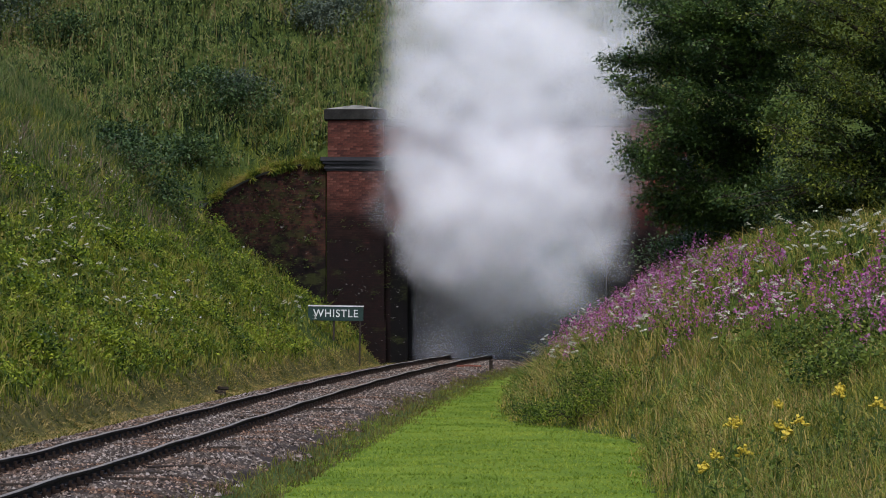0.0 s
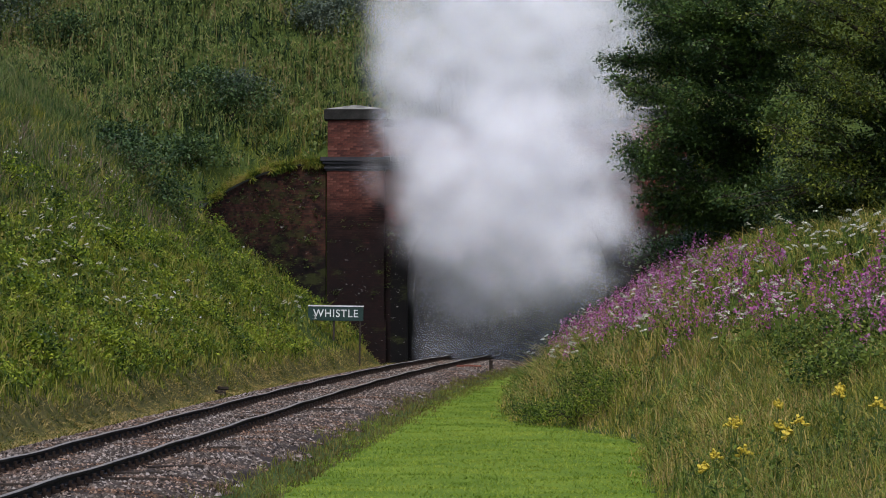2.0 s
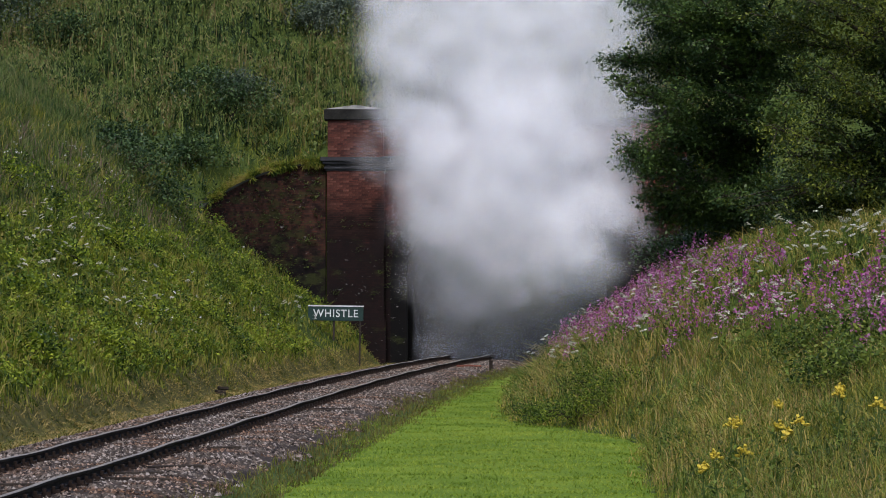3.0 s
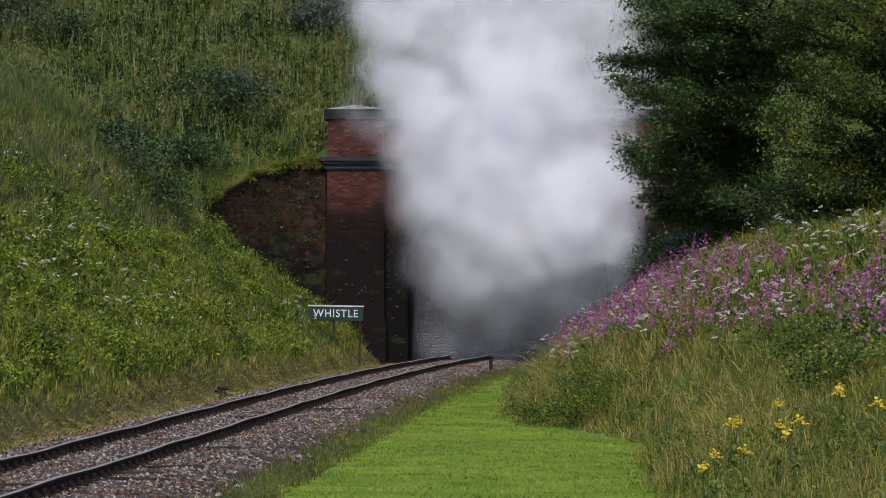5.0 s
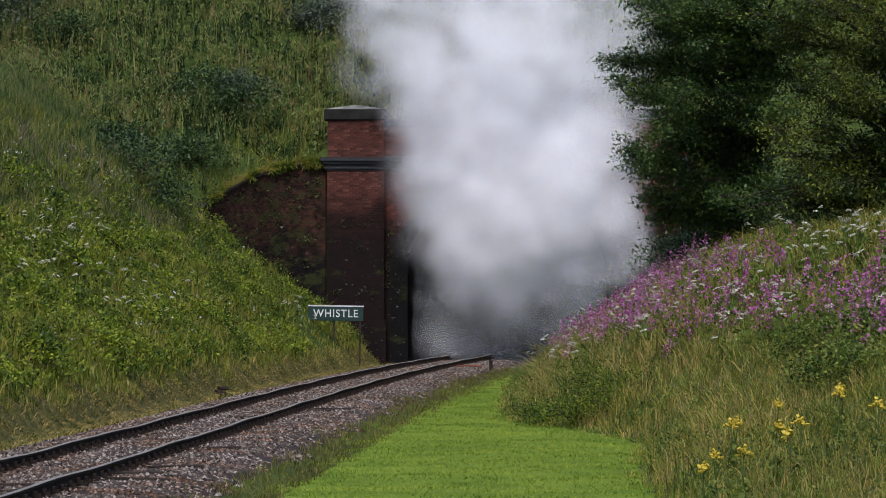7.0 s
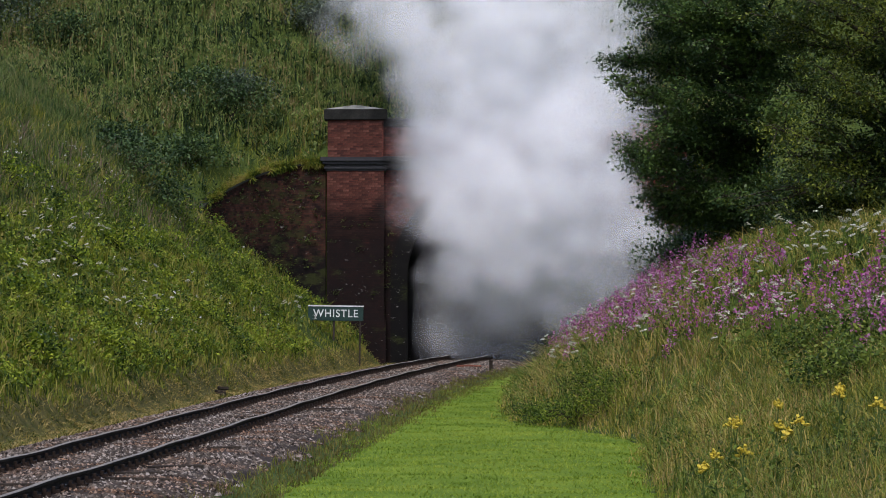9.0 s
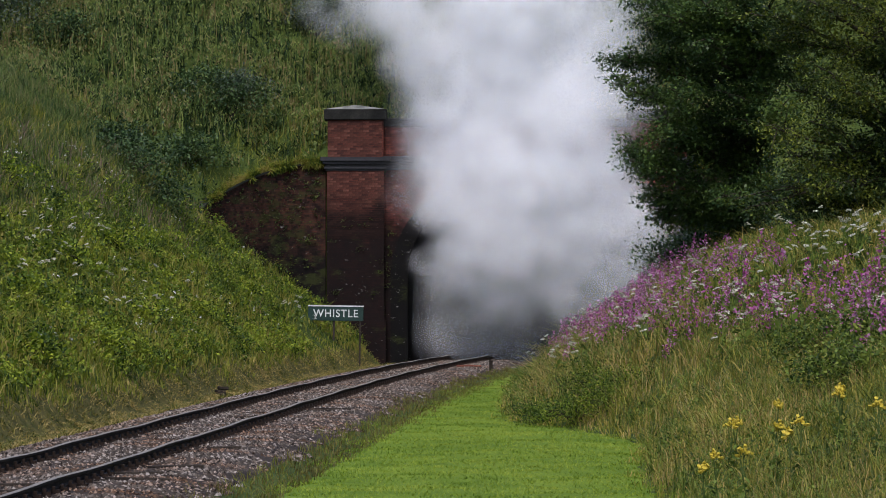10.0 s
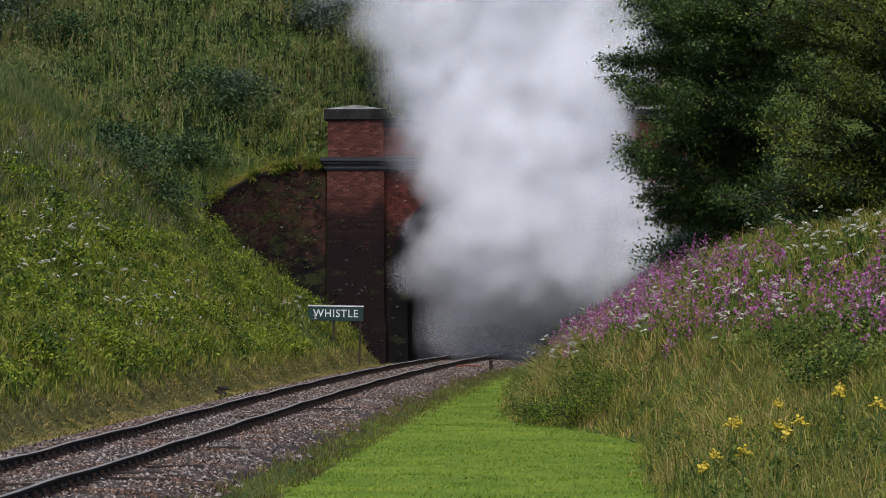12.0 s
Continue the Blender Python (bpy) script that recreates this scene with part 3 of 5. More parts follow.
# ---- lawn and mown edge ----
def build_lawn():
    rng = np.random.default_rng(5)
    def on(x, y):
        s = side_d(x, y)
        return (s > 2.75 + 0.45 * patchy(x, y, 0.6, 7) + 0.8 * smooth(22, 17, plan(y))) & (x < bank_foot(y) + 0.25 + 0.2 * patchy(x, y, 1.4, 2)) & (plan(y) < 54)
    ys, t = np.arange(-14, 130, 0.8), np.linspace(0, 1, 12)
    x0 = track_x(ys) + 2.7
    x1 = bank_foot(ys) + 0.3
    gx = x0[:, None] + (x1 - x0)[:, None] * t[None]
    gy = np.repeat(ys[:, None], len(t), 1)
    gz = ground_z(gx, gy) + 0.035 - 0.09 * ((t == 0) | (t == 1))[None]
    i = np.arange(gx.size).reshape(gx.shape)
    q = np.stack([i[:-1, :-1], i[:-1, 1:], i[1:, 1:], i[1:, :-1]], -1).reshape(-1, 4)
    m = mottled("lawn_sward", (0.10, 0.17, 0.016), (0.19, 0.27, 0.028), 0.6, 30, 0.95, 0, 0.6, 0.03)
    tagged(array_object("lawn", np.stack([gx, gy, gz], -1).reshape(-1, 3), q, m, smooth_faces=True), "mown green grass verge beside the track", "lawn", kind="structure")
    p = scatter(140000, -4, 4, 13, 54, rng, lambda x, y: on(x, y) & (np.random.default_rng(1).random(len(x)) < np.clip(26 / plan(y), 0, 1)))
    stuff("lawn_grass", blades(p + [0, 0, 0.03], 0.030 * rng.uniform(0.4, 1.7, len(p)) * (1 + 0.15 * patchy(p[:, 0], p[:, 1], 1.9, 6)), 0.016, rng, 1.3), LAWN, "short bright green mown grass", "grass")
    # longer tufts and dead weeds along the ballast's edge
    p = scatter(90000, -5, 4, 14, 58, rng, lambda x, y: (np.abs(side_d(x, y) - 2.65) < 0.42 + 0.3 * np.clip(patchy(x, y, 0.7, 4), 0, 1)) & (patchy(x, y, 1.3, 9) > -0.6))
    stuff("verge_weeds", blades(p, 0.09 * rng.uniform(0.5, 1.8, len(p)), 0.013, rng, 0.9), DEAD_WEED, "brown and green weeds at the ballast edge", "weeds")


def build_left_bank():
    rng = np.random.default_rng(6)
    def d(x, y):
        return -side_d(x, y)
    front = lambda x, y: (y < wing_y(x) - 0.02) & ((x > -8.9) | (y < 144.2 + 0.5 * (x + 8.9)))
    ys, t = np.arange(24, 148, 0.6), np.linspace(2.45, 3.9, 9)
    gx = track_x(ys)[:, None] - t[None]
    gy = np.repeat(ys[:, None], len(t), 1)
    gz = ground_z(gx, gy) + 0.04 - 0.09 * ((t == t[0]) | (t == t[-1]))[None]
    i = np.arange(gx.size).reshape(gx.shape)
    q = np.stack([i[:-1, :-1], i[1:, :-1], i[1:, 1:], i[:-1, 1:]], -1).reshape(-1, 4)
    m = mottled("dry_mown_turf", (0.04, 0.05, 0.012), (0.15, 0.125, 0.038), 1.6, 9, 0.95, 0, 0.9, 0.05)
    tagged(array_object("mown_strip", np.stack([gx, gy, gz], -1).reshape(-1, 3), q, m, smooth_faces=True), "dry mown turf along the foot of the bank", "mown strip", kind="structure")
    p = scatter(130000, -12, -1, 18, 62, rng, lambda x, y: (d(x, y) > 2.35 + 0.25 * patchy(x, y, 1.2, 1)) & (d(x, y) < 3.8) & front(x, y))
    lie = 0.5 + 0.9 * np.clip(patchy(p[:, 0] * 2.2, p[:, 1] * 0.8, 1.3, 3), 0, 1)
    stuff("mown_edge", blades(p + [0, 0, 0.03], 0.10 * rng.uniform(0.4, 1.6, len(p)) * lie, 0.02, rng, 2.4), STRAW, "yellowed mown grass at the foot of the bank", "grass")
    q = scatter(4200, -12, -1, 18, 61, rng, lambda x, y: (d(x, y) > 2.6) & (d(x, y) < 3.5) & front(x, y))
    q = np.repeat(q, 34, 0) + rng.normal(size=(34 * len(q), 3)) * [0.10, 0.22, 0.02]
    q[:, 2] = ground_z(q[:, 0], q[:, 1]) + rng.uniform(0.04, 0.10, len(q))
    stuff("cut_hay", blades(q, 0.05 * rng.uniform(0.3, 1.2, len(q)), 0.026, rng, 6.0), STRAW, "dry cut grass lying in small heaps", "hay")
    # long grass up to the crest, in tussocks; finer and greyer towards the top
    p = scatter(205000, -24, -2, 20, 63, rng, lambda x, y: (d(x, y) > 3.4 + 0.25 * patchy(x, y, 1.0, 5)) & (d(x, y) < 19) & front(x, y))
    dd = d(p[:, 0], p[:, 1])
    top = dd + 0.8 * patchy(p[:, 0], p[:, 1], 0.5, 4) + rng.normal(size=len(p)) * 0.5 > 7.9
    h = 0.36 * rng.uniform(0.5, 1.35, len(p)) * (1 + 0.55 * patchy(p[:, 0], p[:, 1], 1.6, 8)) * (0.45 + 0.55 * smooth(3.2, 4.0, dd))
    h *= np.where((p[:, 0] > -5.2) & (p[:, 0] < -2.4) & (np.abs(p[:, 1] - 138) < 4.2), 0.35, 1.0)  # trodden round the board
    stuff("bank_grass", blades(p[~top], h[~top] + 0.05, 0.025, rng, 0.8, 0.4), BRIGHT_GRASS, "long bright green and yellowing bank grass", "grass")
    stuff("crest_grass", blades(p[top], h[top] + 0.16, 0.021, rng, 0.7, 0.3), FINE_GRASS, "fine grey-green grass on the upper bank", "grass")
    q = scatter(2600, -20, -2, 22, 62, rng, lambda x, y: (d(x, y) > 3.9) & (d(x, y) < 12) & front(x, y) & ~((x > -5.6) & (x < -2.2) & (np.abs(y - 138) < 4.6)))
    q = np.repeat(q, 34, 0) + rng.normal(size=(34 * len(q), 3)) * [0.11, 0.11, 0.0]
    stuff("tussocks", blades(q, 0.5 * rng.uniform(0.5, 1.25, len(q)), 0.022, rng, 1.1, 0.5), BRIGHT_GRASS, "arching green grass tussocks on the bank", "grass")
    p = scatter(40000, -19, -2, 20, 63, rng, lambda x, y: (d(x, y) > 3.7) & (d(x, y) < 9.5 + patchy(x, y, 0.6, 5)) & front(x, y) & (patchy(x, y, 0.9, 12) > -0.15) & ~((x > -5.7) & (x < -2.4) & (np.abs(y - 138) < 4.4)))
    p[:, 2] += 0.05 + 0.22 * np.clip(patchy(p[:, 0], p[:, 1], 1.5, 3) + 0.4, 0, 1)
    stuff("bank_herbs", clumps(p, 0.26, 13, rng, 0.095, 1.2, 0.5), BRIGHT_HERB, "low broad-leaved herbs among the bank grass", "herbs")
    p = scatter(1500, -19, -2, 20, 62, rng, lambda x, y: (d(x, y) > 4.2) & (d(x, y) < 9.2) & front(x, y) & (patchy(x, y, 0.7, 4) > -0.2) & ~((x > -5.8) & (x < -2.2) & (np.abs(y - 138) < 4.8)))
    stuff("leafy_mounds", clumps(p, rng.uniform(0.3, 0.6, len(p)), 120, rng, 0.10, 0.95, 0.6), BRIGHT_HERB, "rounded mounds of bright green weeds", "weeds")
    p = scatter(30000, -22, -4, 30, 62, rng, lambda x, y: (np.abs(d(x, y) - 9.6 - 0.9 * patchy(x, y, 0.35, 2)) < 1.1) & front(x, y) | (np.abs(y - 131 - 2 * patchy(x, y, 0.5, 7)) < 2.2) & (d(x, y) > 5) & (d(x, y) < 9.6) & (patchy(x, y, 1.1, 4) > 0))
    p = p[patchy(p[:, 0], p[:, 1], 0.7, 9) > -0.35]
    stuff("grass_heads", blades(p, 0.58 * rng.uniform(0.7, 1.3, len(p)), 0.022, rng, 0.6, 0.2), DULL_PURPLE, "dull purple seeding grass heads", "grass")


def build_hill():
    rng = np.random.default_rng(7)
    def above(x, y):
        return ((y > wing_y(x) + 0.75) | (x < -9.2)) & ((y > PORTAL_Y + 1.2) | (x < -4.4) | (x > 9.2)) & (ground_z(x, y) > 5.2) & (side_d(x, y) < 14) & ((side_d(x, y) > -10) | (y > 140))
    p = scatter(20500, -24, 10, 50, 84, rng, above)
    q = p[patchy(p[:, 0], p[:, 1], 0.5, 3) > -1.1]
    h = rng.uniform(0.6, 1.5, len(q)) * (1 + 0.35 * patchy(q[:, 0], q[:, 1], 0.8, 5)) * (0.4 + 0.6 * smooth(0.6, 3, q[:, 1] - wing_y(q[:, 0])))
    stuff("hillside_willowherb", merged(spires(q, h, 11, rng, 0.21), blades(np.repeat(q, 2, 0) + rng.normal(size=(2 * len(q), 3)) * [0.06, 0.06, 0], np.repeat(h, 2) * rng.uniform(0.45, 0.9, 2 * len(q)), 0.055, rng, 0.2, 0.1)), HILL_GREEN, "dense dark green willowherb on the hillside", "undergrowth")
    p = scatter(60000, -20, 12, 57, 72, rng, lambda x, y: above(x, y) & (y < wing_y(x) + 3.2))
    stuff("wall_top_grass", blades(p, 0.4 * rng.uniform(0.4, 1.3, len(p)), 0.02, rng, 0.7), BRIGHT_GRASS, "yellow-green grass above the wing walls", "grass")


def build_right_bank():
    rng = np.random.default_rng(8)
    up = lambda x, y: x - bank_foot(y)
    front = lambda x, y: (y < wing_y(x) - 0.02) & (y < PORTAL_Y - 0.1)
    p = scatter(200000, 0, 17, 11, 62, rng, lambda x, y: (up(x, y) > 0.1 + 0.25 * patchy(x, y, 1.4, 2)) & front(x, y) & (np.random.default_rng(2).random(len(x)) < np.clip(30 / plan(y), 0.3, 1)))
    h = 0.42 * rng.uniform(0.4, 1.4, len(p)) * (1 + 0.35 * patchy(p[:, 0], p[:, 1], 1.3, 4)) * (0.35 + 0.65 * smooth(0, 1.2, up(p[:, 0], p[:, 1])))
    stuff("meadow_grass", blades(p, h + 0.04, np.interp(p[:, 1], [40, 110], [0.0095, 0.024]), rng, 1.5, 0.6), MEADOW, "tall green and tan meadow grass on the bank", "grass")
    p = scatter(26000, 0, 17, 13, 62, rng, lambda x, y: (up(x, y) > 0.3) & front(x, y) & (patchy(x, y, 0.8, 6) > 0.1))
    p[:, 2] += 0.15
    stuff("meadow_herbs", clumps(p, 0.26, 15, rng, np.repeat(np.interp(p[:, 1], [35, 100], [0.036, 0.065]), 15), 1.3, 0.4), MEADOW_HERB, "leafy herbs and brambles in the meadow bank", "herbs")
    p = scatter(60000, 0, 14, 13, 56, rng, lambda x, y: (up(x, y) > 0.15) & (up(x, y) < 4) & front(x, y) & (patchy(x, y, 0.55, 13) + 0.8 * smooth(26, 36, plan(y)) > 0.32))
    hd = 0.55 * rng.uniform(0.6, 1.3, len(p)) * (0.4 + 0.6 * smooth(0, 1.0, up(p[:, 0], p[:, 1])))
    stuff("seeding_grass", blades(p, hd, np.interp(p[:, 1], [40, 110], [0.006, 0.014]), rng, 1.0, 0.35), SEED_HEAD, "wispy reddish brown seeding grass in the meadow", "grass")
    q = scatter(1100, 0, 15, 14, 56, rng, lambda x, y: (up(x, y) > 0.25) & front(x, y))
    q = np.repeat(q, 40, 0) + rng.normal(size=(40 * len(q), 3)) * [0.10, 0.10, 0.0]
    stuff("meadow_tussocks", blades(q, 0.5 * rng.uniform(0.4, 1.25, len(q)), np.interp(q[:, 1], [40, 110], [0.008, 0.018]), rng, 1.2, 0.5), MEADOW_HERB, "arching green tussocks of meadow grass", "grass")
    # rosebay willowherb in a drift along the upper bank
    def drift(x, y):
        u = up(x, y)
        lo = np.interp(plan(y), [22, 26, 30, 36, 41, 50, 58], [3.6, 3.6, 2.9, 2.5, 1.7, 1.2, 0.6])
        hi = np.interp(plan(y), [22, 26, 31, 36, 45, 58], [5.4, 5.7, 5.7, 5.2, 4.9, 4.4])
        return (u > lo + 0.6 * patchy(x, y, 0.6, 8)) & (u < hi + 0.5 * patchy(x, y, 0.7, 4)) & front(x, y) & ((patchy(x, y, 1.0, 11) > 0.0) | (patchy(x * 9, y * 9, 1.0, 5) > 0.7))
    p = scatter(17000, 0, 17, 20, 60, rng, drift)
    p = p[rng.random(len(p)) < np.interp(plan(p[:, 1]), [22, 34, 44, 55], [1.0, 0.95, 0.55, 0.5])]
    h = rng.uniform(0.5, 1.0, len(p))
    stems = spires(p, h * 0.8, 8, rng, 0.13)
    stuff("rosebay_stems", stems, MEADOW_HERB, "green leafy stems of rosebay willowherb", "wildflowers")
    k = 16
    f = np.tile(np.arange(k) / k, len(p))
    at = np.repeat(p, k, 0)
    hh = np.repeat(h, k)
    at[:, 2] += hh * (0.62 + 0.42 * f)
    at[:, :2] += rng.normal(size=(len(at), 2)) * (0.07 * (1.1 - f))[:, None]
    stuff("rosebay_flowers", leaves(at, 0.052 * rng.uniform(0.7, 1.4, len(at)), rng, 0.8, 0.2), PURPLE, "pinkish purple rosebay willowherb flower spikes", "wildflowers")


def build_wall_plants():
    """Grass hanging over the copings, ferns rooted in the joints, and white specks of daisies in the bank."""
    rng = np.random.default_rng(15)
    x = np.concatenate([rng.uniform(-8.85, -4.4, 9500), rng.uniform(9.1, 13.5, 2600)])
    keep = patchy(x, x * 0, 2.1, 3) > -0.75
    x = x[keep]
    y = wing_y(x) + rng.uniform(-0.16, 0.65, len(x))
    p = np.stack([x, y, wing_top(x) + 0.03], 1)
    stuff("coping_grass", blades(p, 0.3 * rng.uniform(0.3, 1.3, len(p)), 0.022, rng, 1.2, 0.5), BRIGHT_GRASS, "yellow-green grass growing over the wall coping", "grass")
    x = np.concatenate([rng.uniform(-8.8, -4.4, 4200), rng.uniform(9.1, 13.5, 1200)])
    x = x[patchy(x, x * 0, 2.6, 5) > -0.5]
    p = np.stack([x, wing_y(x) - rng.uniform(0.02, 0.16, len(x)), wing_top(x) + rng.uniform(0.0, 0.12, len(x))], 1)
    way = np.stack([rng.normal(size=len(x)) * 0.5, np.full(len(x), -0.5), np.full(len(x), -0.6)], 1)
    stuff("hanging_grass", leaves(p, 0.24 * rng.uniform(0.3, 1.2, len(p)), rng, 0.16, 0.2, way), BRIGHT_GRASS, "grass and moss hanging over the wall's top", "grass")
    x = rng.uniform(-8.4, -4.5, 150)
    z = wing_top(x) - 0.2 - 3.6 * rng.random(150) ** 1.3
    a = np.stack([x, wing_y(x) - 0.08, z], 1)
    b = np.stack([rng.uniform(-4.2, -2.2, 12), np.full(12, PORTAL_Y - 0.12), rng.uniform(2.2, 5.4, 12)], 1)
    c = np.stack([rng.uniform(-2.1, -1.4, 16), np.full(16, PORTAL_Y + 0.22), rng.uniform(2.5, 4.6, 16)], 1)
    q = np.repeat(np.concatenate([a, b, c]), 9, 0) + rng.normal(size=(178 * 9, 3)) * [0.13, 0.01, 0.05]
    way = np.stack([rng.normal(size=len(q)), np.full(len(q), -0.8), rng.normal(size=len(q)) * 0.6 - 0.2], 1)
    stuff("wall_ferns", leaves(q, 0.12 * rng.uniform(0.4, 1.2, len(q)), rng, 0.35, 0.2, way), FERN, "small green ferns rooted in the wall joints", "ferns")
    d = lambda x, y: -side_d(x, y)
    p = scatter(2300, -19, -2, 22, 61, rng, lambda x, y: (d(x, y) > 4.2) & (d(x, y) < 11) & (y < wing_y(x) - 0.3) & (patchy(x, y, 0.5, 6) > -0.2))
    p[:, 2] += rng.uniform(0.3, 0.5, len(p))
    q = np.repeat(p, 5, 0) + rng.normal(size=(5 * len(p), 3)) * 0.025
    white = mottled("white_petals", (0.6, 0.6, 0.55), (0.82, 0.82, 0.76), 6, 60, 0.8)
    stuff("white_flowers", leaves(q, 0.05 * rng.uniform(0.6, 1.2, len(q)), rng, 0.9, 0.8), white, "small white flowers dotted over the bank", "wildflowers")


build_wall_plants()
build_lawn()
build_left_bank()
build_hill()
build_right_bank()


# ---- trees and bushes ----
BARK = mottled("dark_mossy_bark", (0.03, 0.025, 0.018), (0.085, 0.07, 0.05), 3, 35, 0.95, 0, 0.8, 0.03, (1, 1, 0.3))
DARK_LEAF = leafy("dark_green_tree_leaves", [(0.024, 0.052, 0.017), (0.052, 0.092, 0.024), (0.10, 0.155, 0.032)], 0.8, 0.4, 0.4)
# yellow-green maple; the last tone paints sunlit leaves, the lower two dim ones
LIGHT_LEAF = leafy("yellowish_and_sunlit_tree_leaves", [(0.02, 0.04, 0.009), (0.046, 0.076, 0.014), (0.22, 0.25, 0.035)], 0.4, 0.35, 0.45)
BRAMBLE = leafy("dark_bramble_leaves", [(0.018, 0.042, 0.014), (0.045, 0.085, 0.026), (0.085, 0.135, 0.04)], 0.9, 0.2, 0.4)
SILVER = leafy("grey_green_bush_leaves", [(0.05, 0.075, 0.05), (0.10, 0.13, 0.09), (0.16, 0.19, 0.14)], 0.9, 0.25, 0.5)


def limb(bm, pts, r0, r1, seg=7):
    """A tapered, bent branch through the given places."""
    rings = []
    for k, p in enumerate(pts):
        q = pts[min(k + 1, len(pts) - 1)] - pts[max(k - 1, 0)]
        turn = q.to_track_quat("Z", "Y")
        r = r0 + (r1 - r0) * k / (len(pts) - 1)
        rings.append([bm.verts.new(p + turn @ Vector((r * math.cos(2 * math.pi * j / seg), r * math.sin(2 * math.pi * j / seg), 0))) for j in range(seg)])
    for a, b in zip(rings, rings[1:]):
        for j in range(seg):
            bm.faces.new((a[j], a[(j + 1) % seg], b[(j + 1) % seg], b[j]))


def bent(a, b, sag, rng, n=7):
    out = []
    for k in range(n + 1):
        t = k / n
        w = math.sin(math.pi * t) * 0.12 * (b - a).length
        out.append(a.lerp(b, t) + Vector((rng.uniform(-1, 1) * 0.25 * w, rng.uniform(-1, 1) * 0.25 * w, sag * math.sin(math.pi * t) + rng.uniform(-0.2, 0.2) * w)))
    return out


def build_tree(name, label, foot, height, tips, mat, seed, per_twig, leaf, twigs, spread, r0=0.22):
    """tips: where the main limbs end. Twigs leave each limb all along its outer part, and every twig carries a spray of leaves."""
    rng = random.Random(seed)
    nrng = np.random.default_rng(seed)
    tree = thing(name, label, "tree", at=pose(foot[0], foot[1], float(ground_z(foot[0], foot[1])) - 0.15))
    o = tree.matrix_world.translation
    top = Vector((0.2, 0, height))
    bm = bmesh.new()
    spine = bent(Vector((0, 0, 0)), top, 0, rng, 9)
    limb(bm, spine, r0, 0.05, 9)
    part("trunk", bm, BARK, tree)
    centres, ways = [], []
    for tip in tips:
        tip = Vector(tip) - o
        start = spine[max(1, min(8, int(9 * max(0.12, min(0.85, (tip.z - 0.22 * tip.xy.length) / height)))))]
        path = bent(start, tip, 0.25, rng)
        bm = bmesh.new()
        limb(bm, path, 0.075, 0.012, 6)
        for _ in range(twigs):
            t = rng.random() ** 0.6
            k = min(int(t * (len(path) - 1)), len(path) - 2)
            p = path[k].lerp(path[k + 1], rng.random())
            way = (tip - start).normalized() * 0.6 + Vector((rng.gauss(0, 1), rng.gauss(0, 1), rng.gauss(-0.12, 0.55)))
            way.normalize()
            e = p + way * spread * rng.uniform(0.4, 1.15) * (1.15 - 0.5 * t)
            limb(bm, [p, p.lerp(e, 0.5) + Vector((0, 0, 0.05)), e], 0.014, 0.004, 4)
            for _ in range(3):
                centres.append(p.lerp(e, rng.uniform(0.35, 1.1)))
                ways.append(way)
        part("limb", bm, BARK, tree)
    c = np.array([tuple(v) for v in centres])
    w = np.array([tuple(v) for v in ways])
    n = len(c)
    off = nrng.normal(size=(n * per_twig, 3)) * np.array([0.19, 0.19, 0.095])
    ax = np.repeat(w, per_twig, 0) + nrng.normal(size=(n * per_twig, 3)) * 0.6
    ax[:, 2] -= 0.15
    geo = leaves(np.repeat(c, per_twig, 0) + off, leaf * nrng.uniform(0.6, 1.25, n * per_twig), nrng, 0.62, 1.0, ax)
    crown = array_object("crown", geo[0], geo[1], mat)
    crown.parent = tree
    return tree


def at_depth(px, py, y):
    """A place given by its bearing and rise as seen from the lawn, at y."""
    return (px * plan(y), y, 2.07 + py * plan(y))


def spread_tips(y, dy, rows, seed):
    rng = random.Random(seed)
    return [at_depth(bx + rng.uniform(-0.004, 0.004), bz + rng.uniform(-0.004, 0.004), y + rng.uniform(-dy, dy)) for bx, bz in rows]


# bearings and rises of the limb ends
ALDER = [(0.104, 0.178), (0.108, 0.20), (0.125, 0.165), (0.096, 0.140), (0.099, 0.128), (0.112, 0.146), (0.125, 0.128), (0.14, 0.19), (0.15, 0.155), (0.135, 0.108), (0.107, 0.094),
         (0.104, 0.084), (0.12, 0.092), (0.111, 0.072), (0.123, 0.049), (0.14, 0.06), (0.16, 0.12), (0.165, 0.09), (0.16, 0.06), (0.175, 0.16), (0.185, 0.19),
         (0.18, 0.07), (0.185, 0.12), (0.155, 0.215), (0.125, 0.22), (0.178, 0.225), (0.145, 0.047), (0.2, 0.1), (0.2, 0.15),
         (0.122, 0.105), (0.114, 0.064), (0.126, 0.056), (0.136, 0.05), (0.097, 0.133), (0.101, 0.145), (0.106, 0.185), (0.112, 0.165), (0.106, 0.09), (0.15, 0.1), (0.117, 0.155), (0.13, 0.145),
         (0.15, 0.18), (0.165, 0.185), (0.16, 0.17), (0.14, 0.17), (0.17, 0.2), (0.118, 0.102), (0.126, 0.104), (0.185, 0.14), (0.19, 0.1), (0.2, 0.12), (0.21, 0.14), (0.208, 0.17), (0.195, 0.19), (0.175, 0.105), (0.17, 0.14), (0.192, 0.155)]
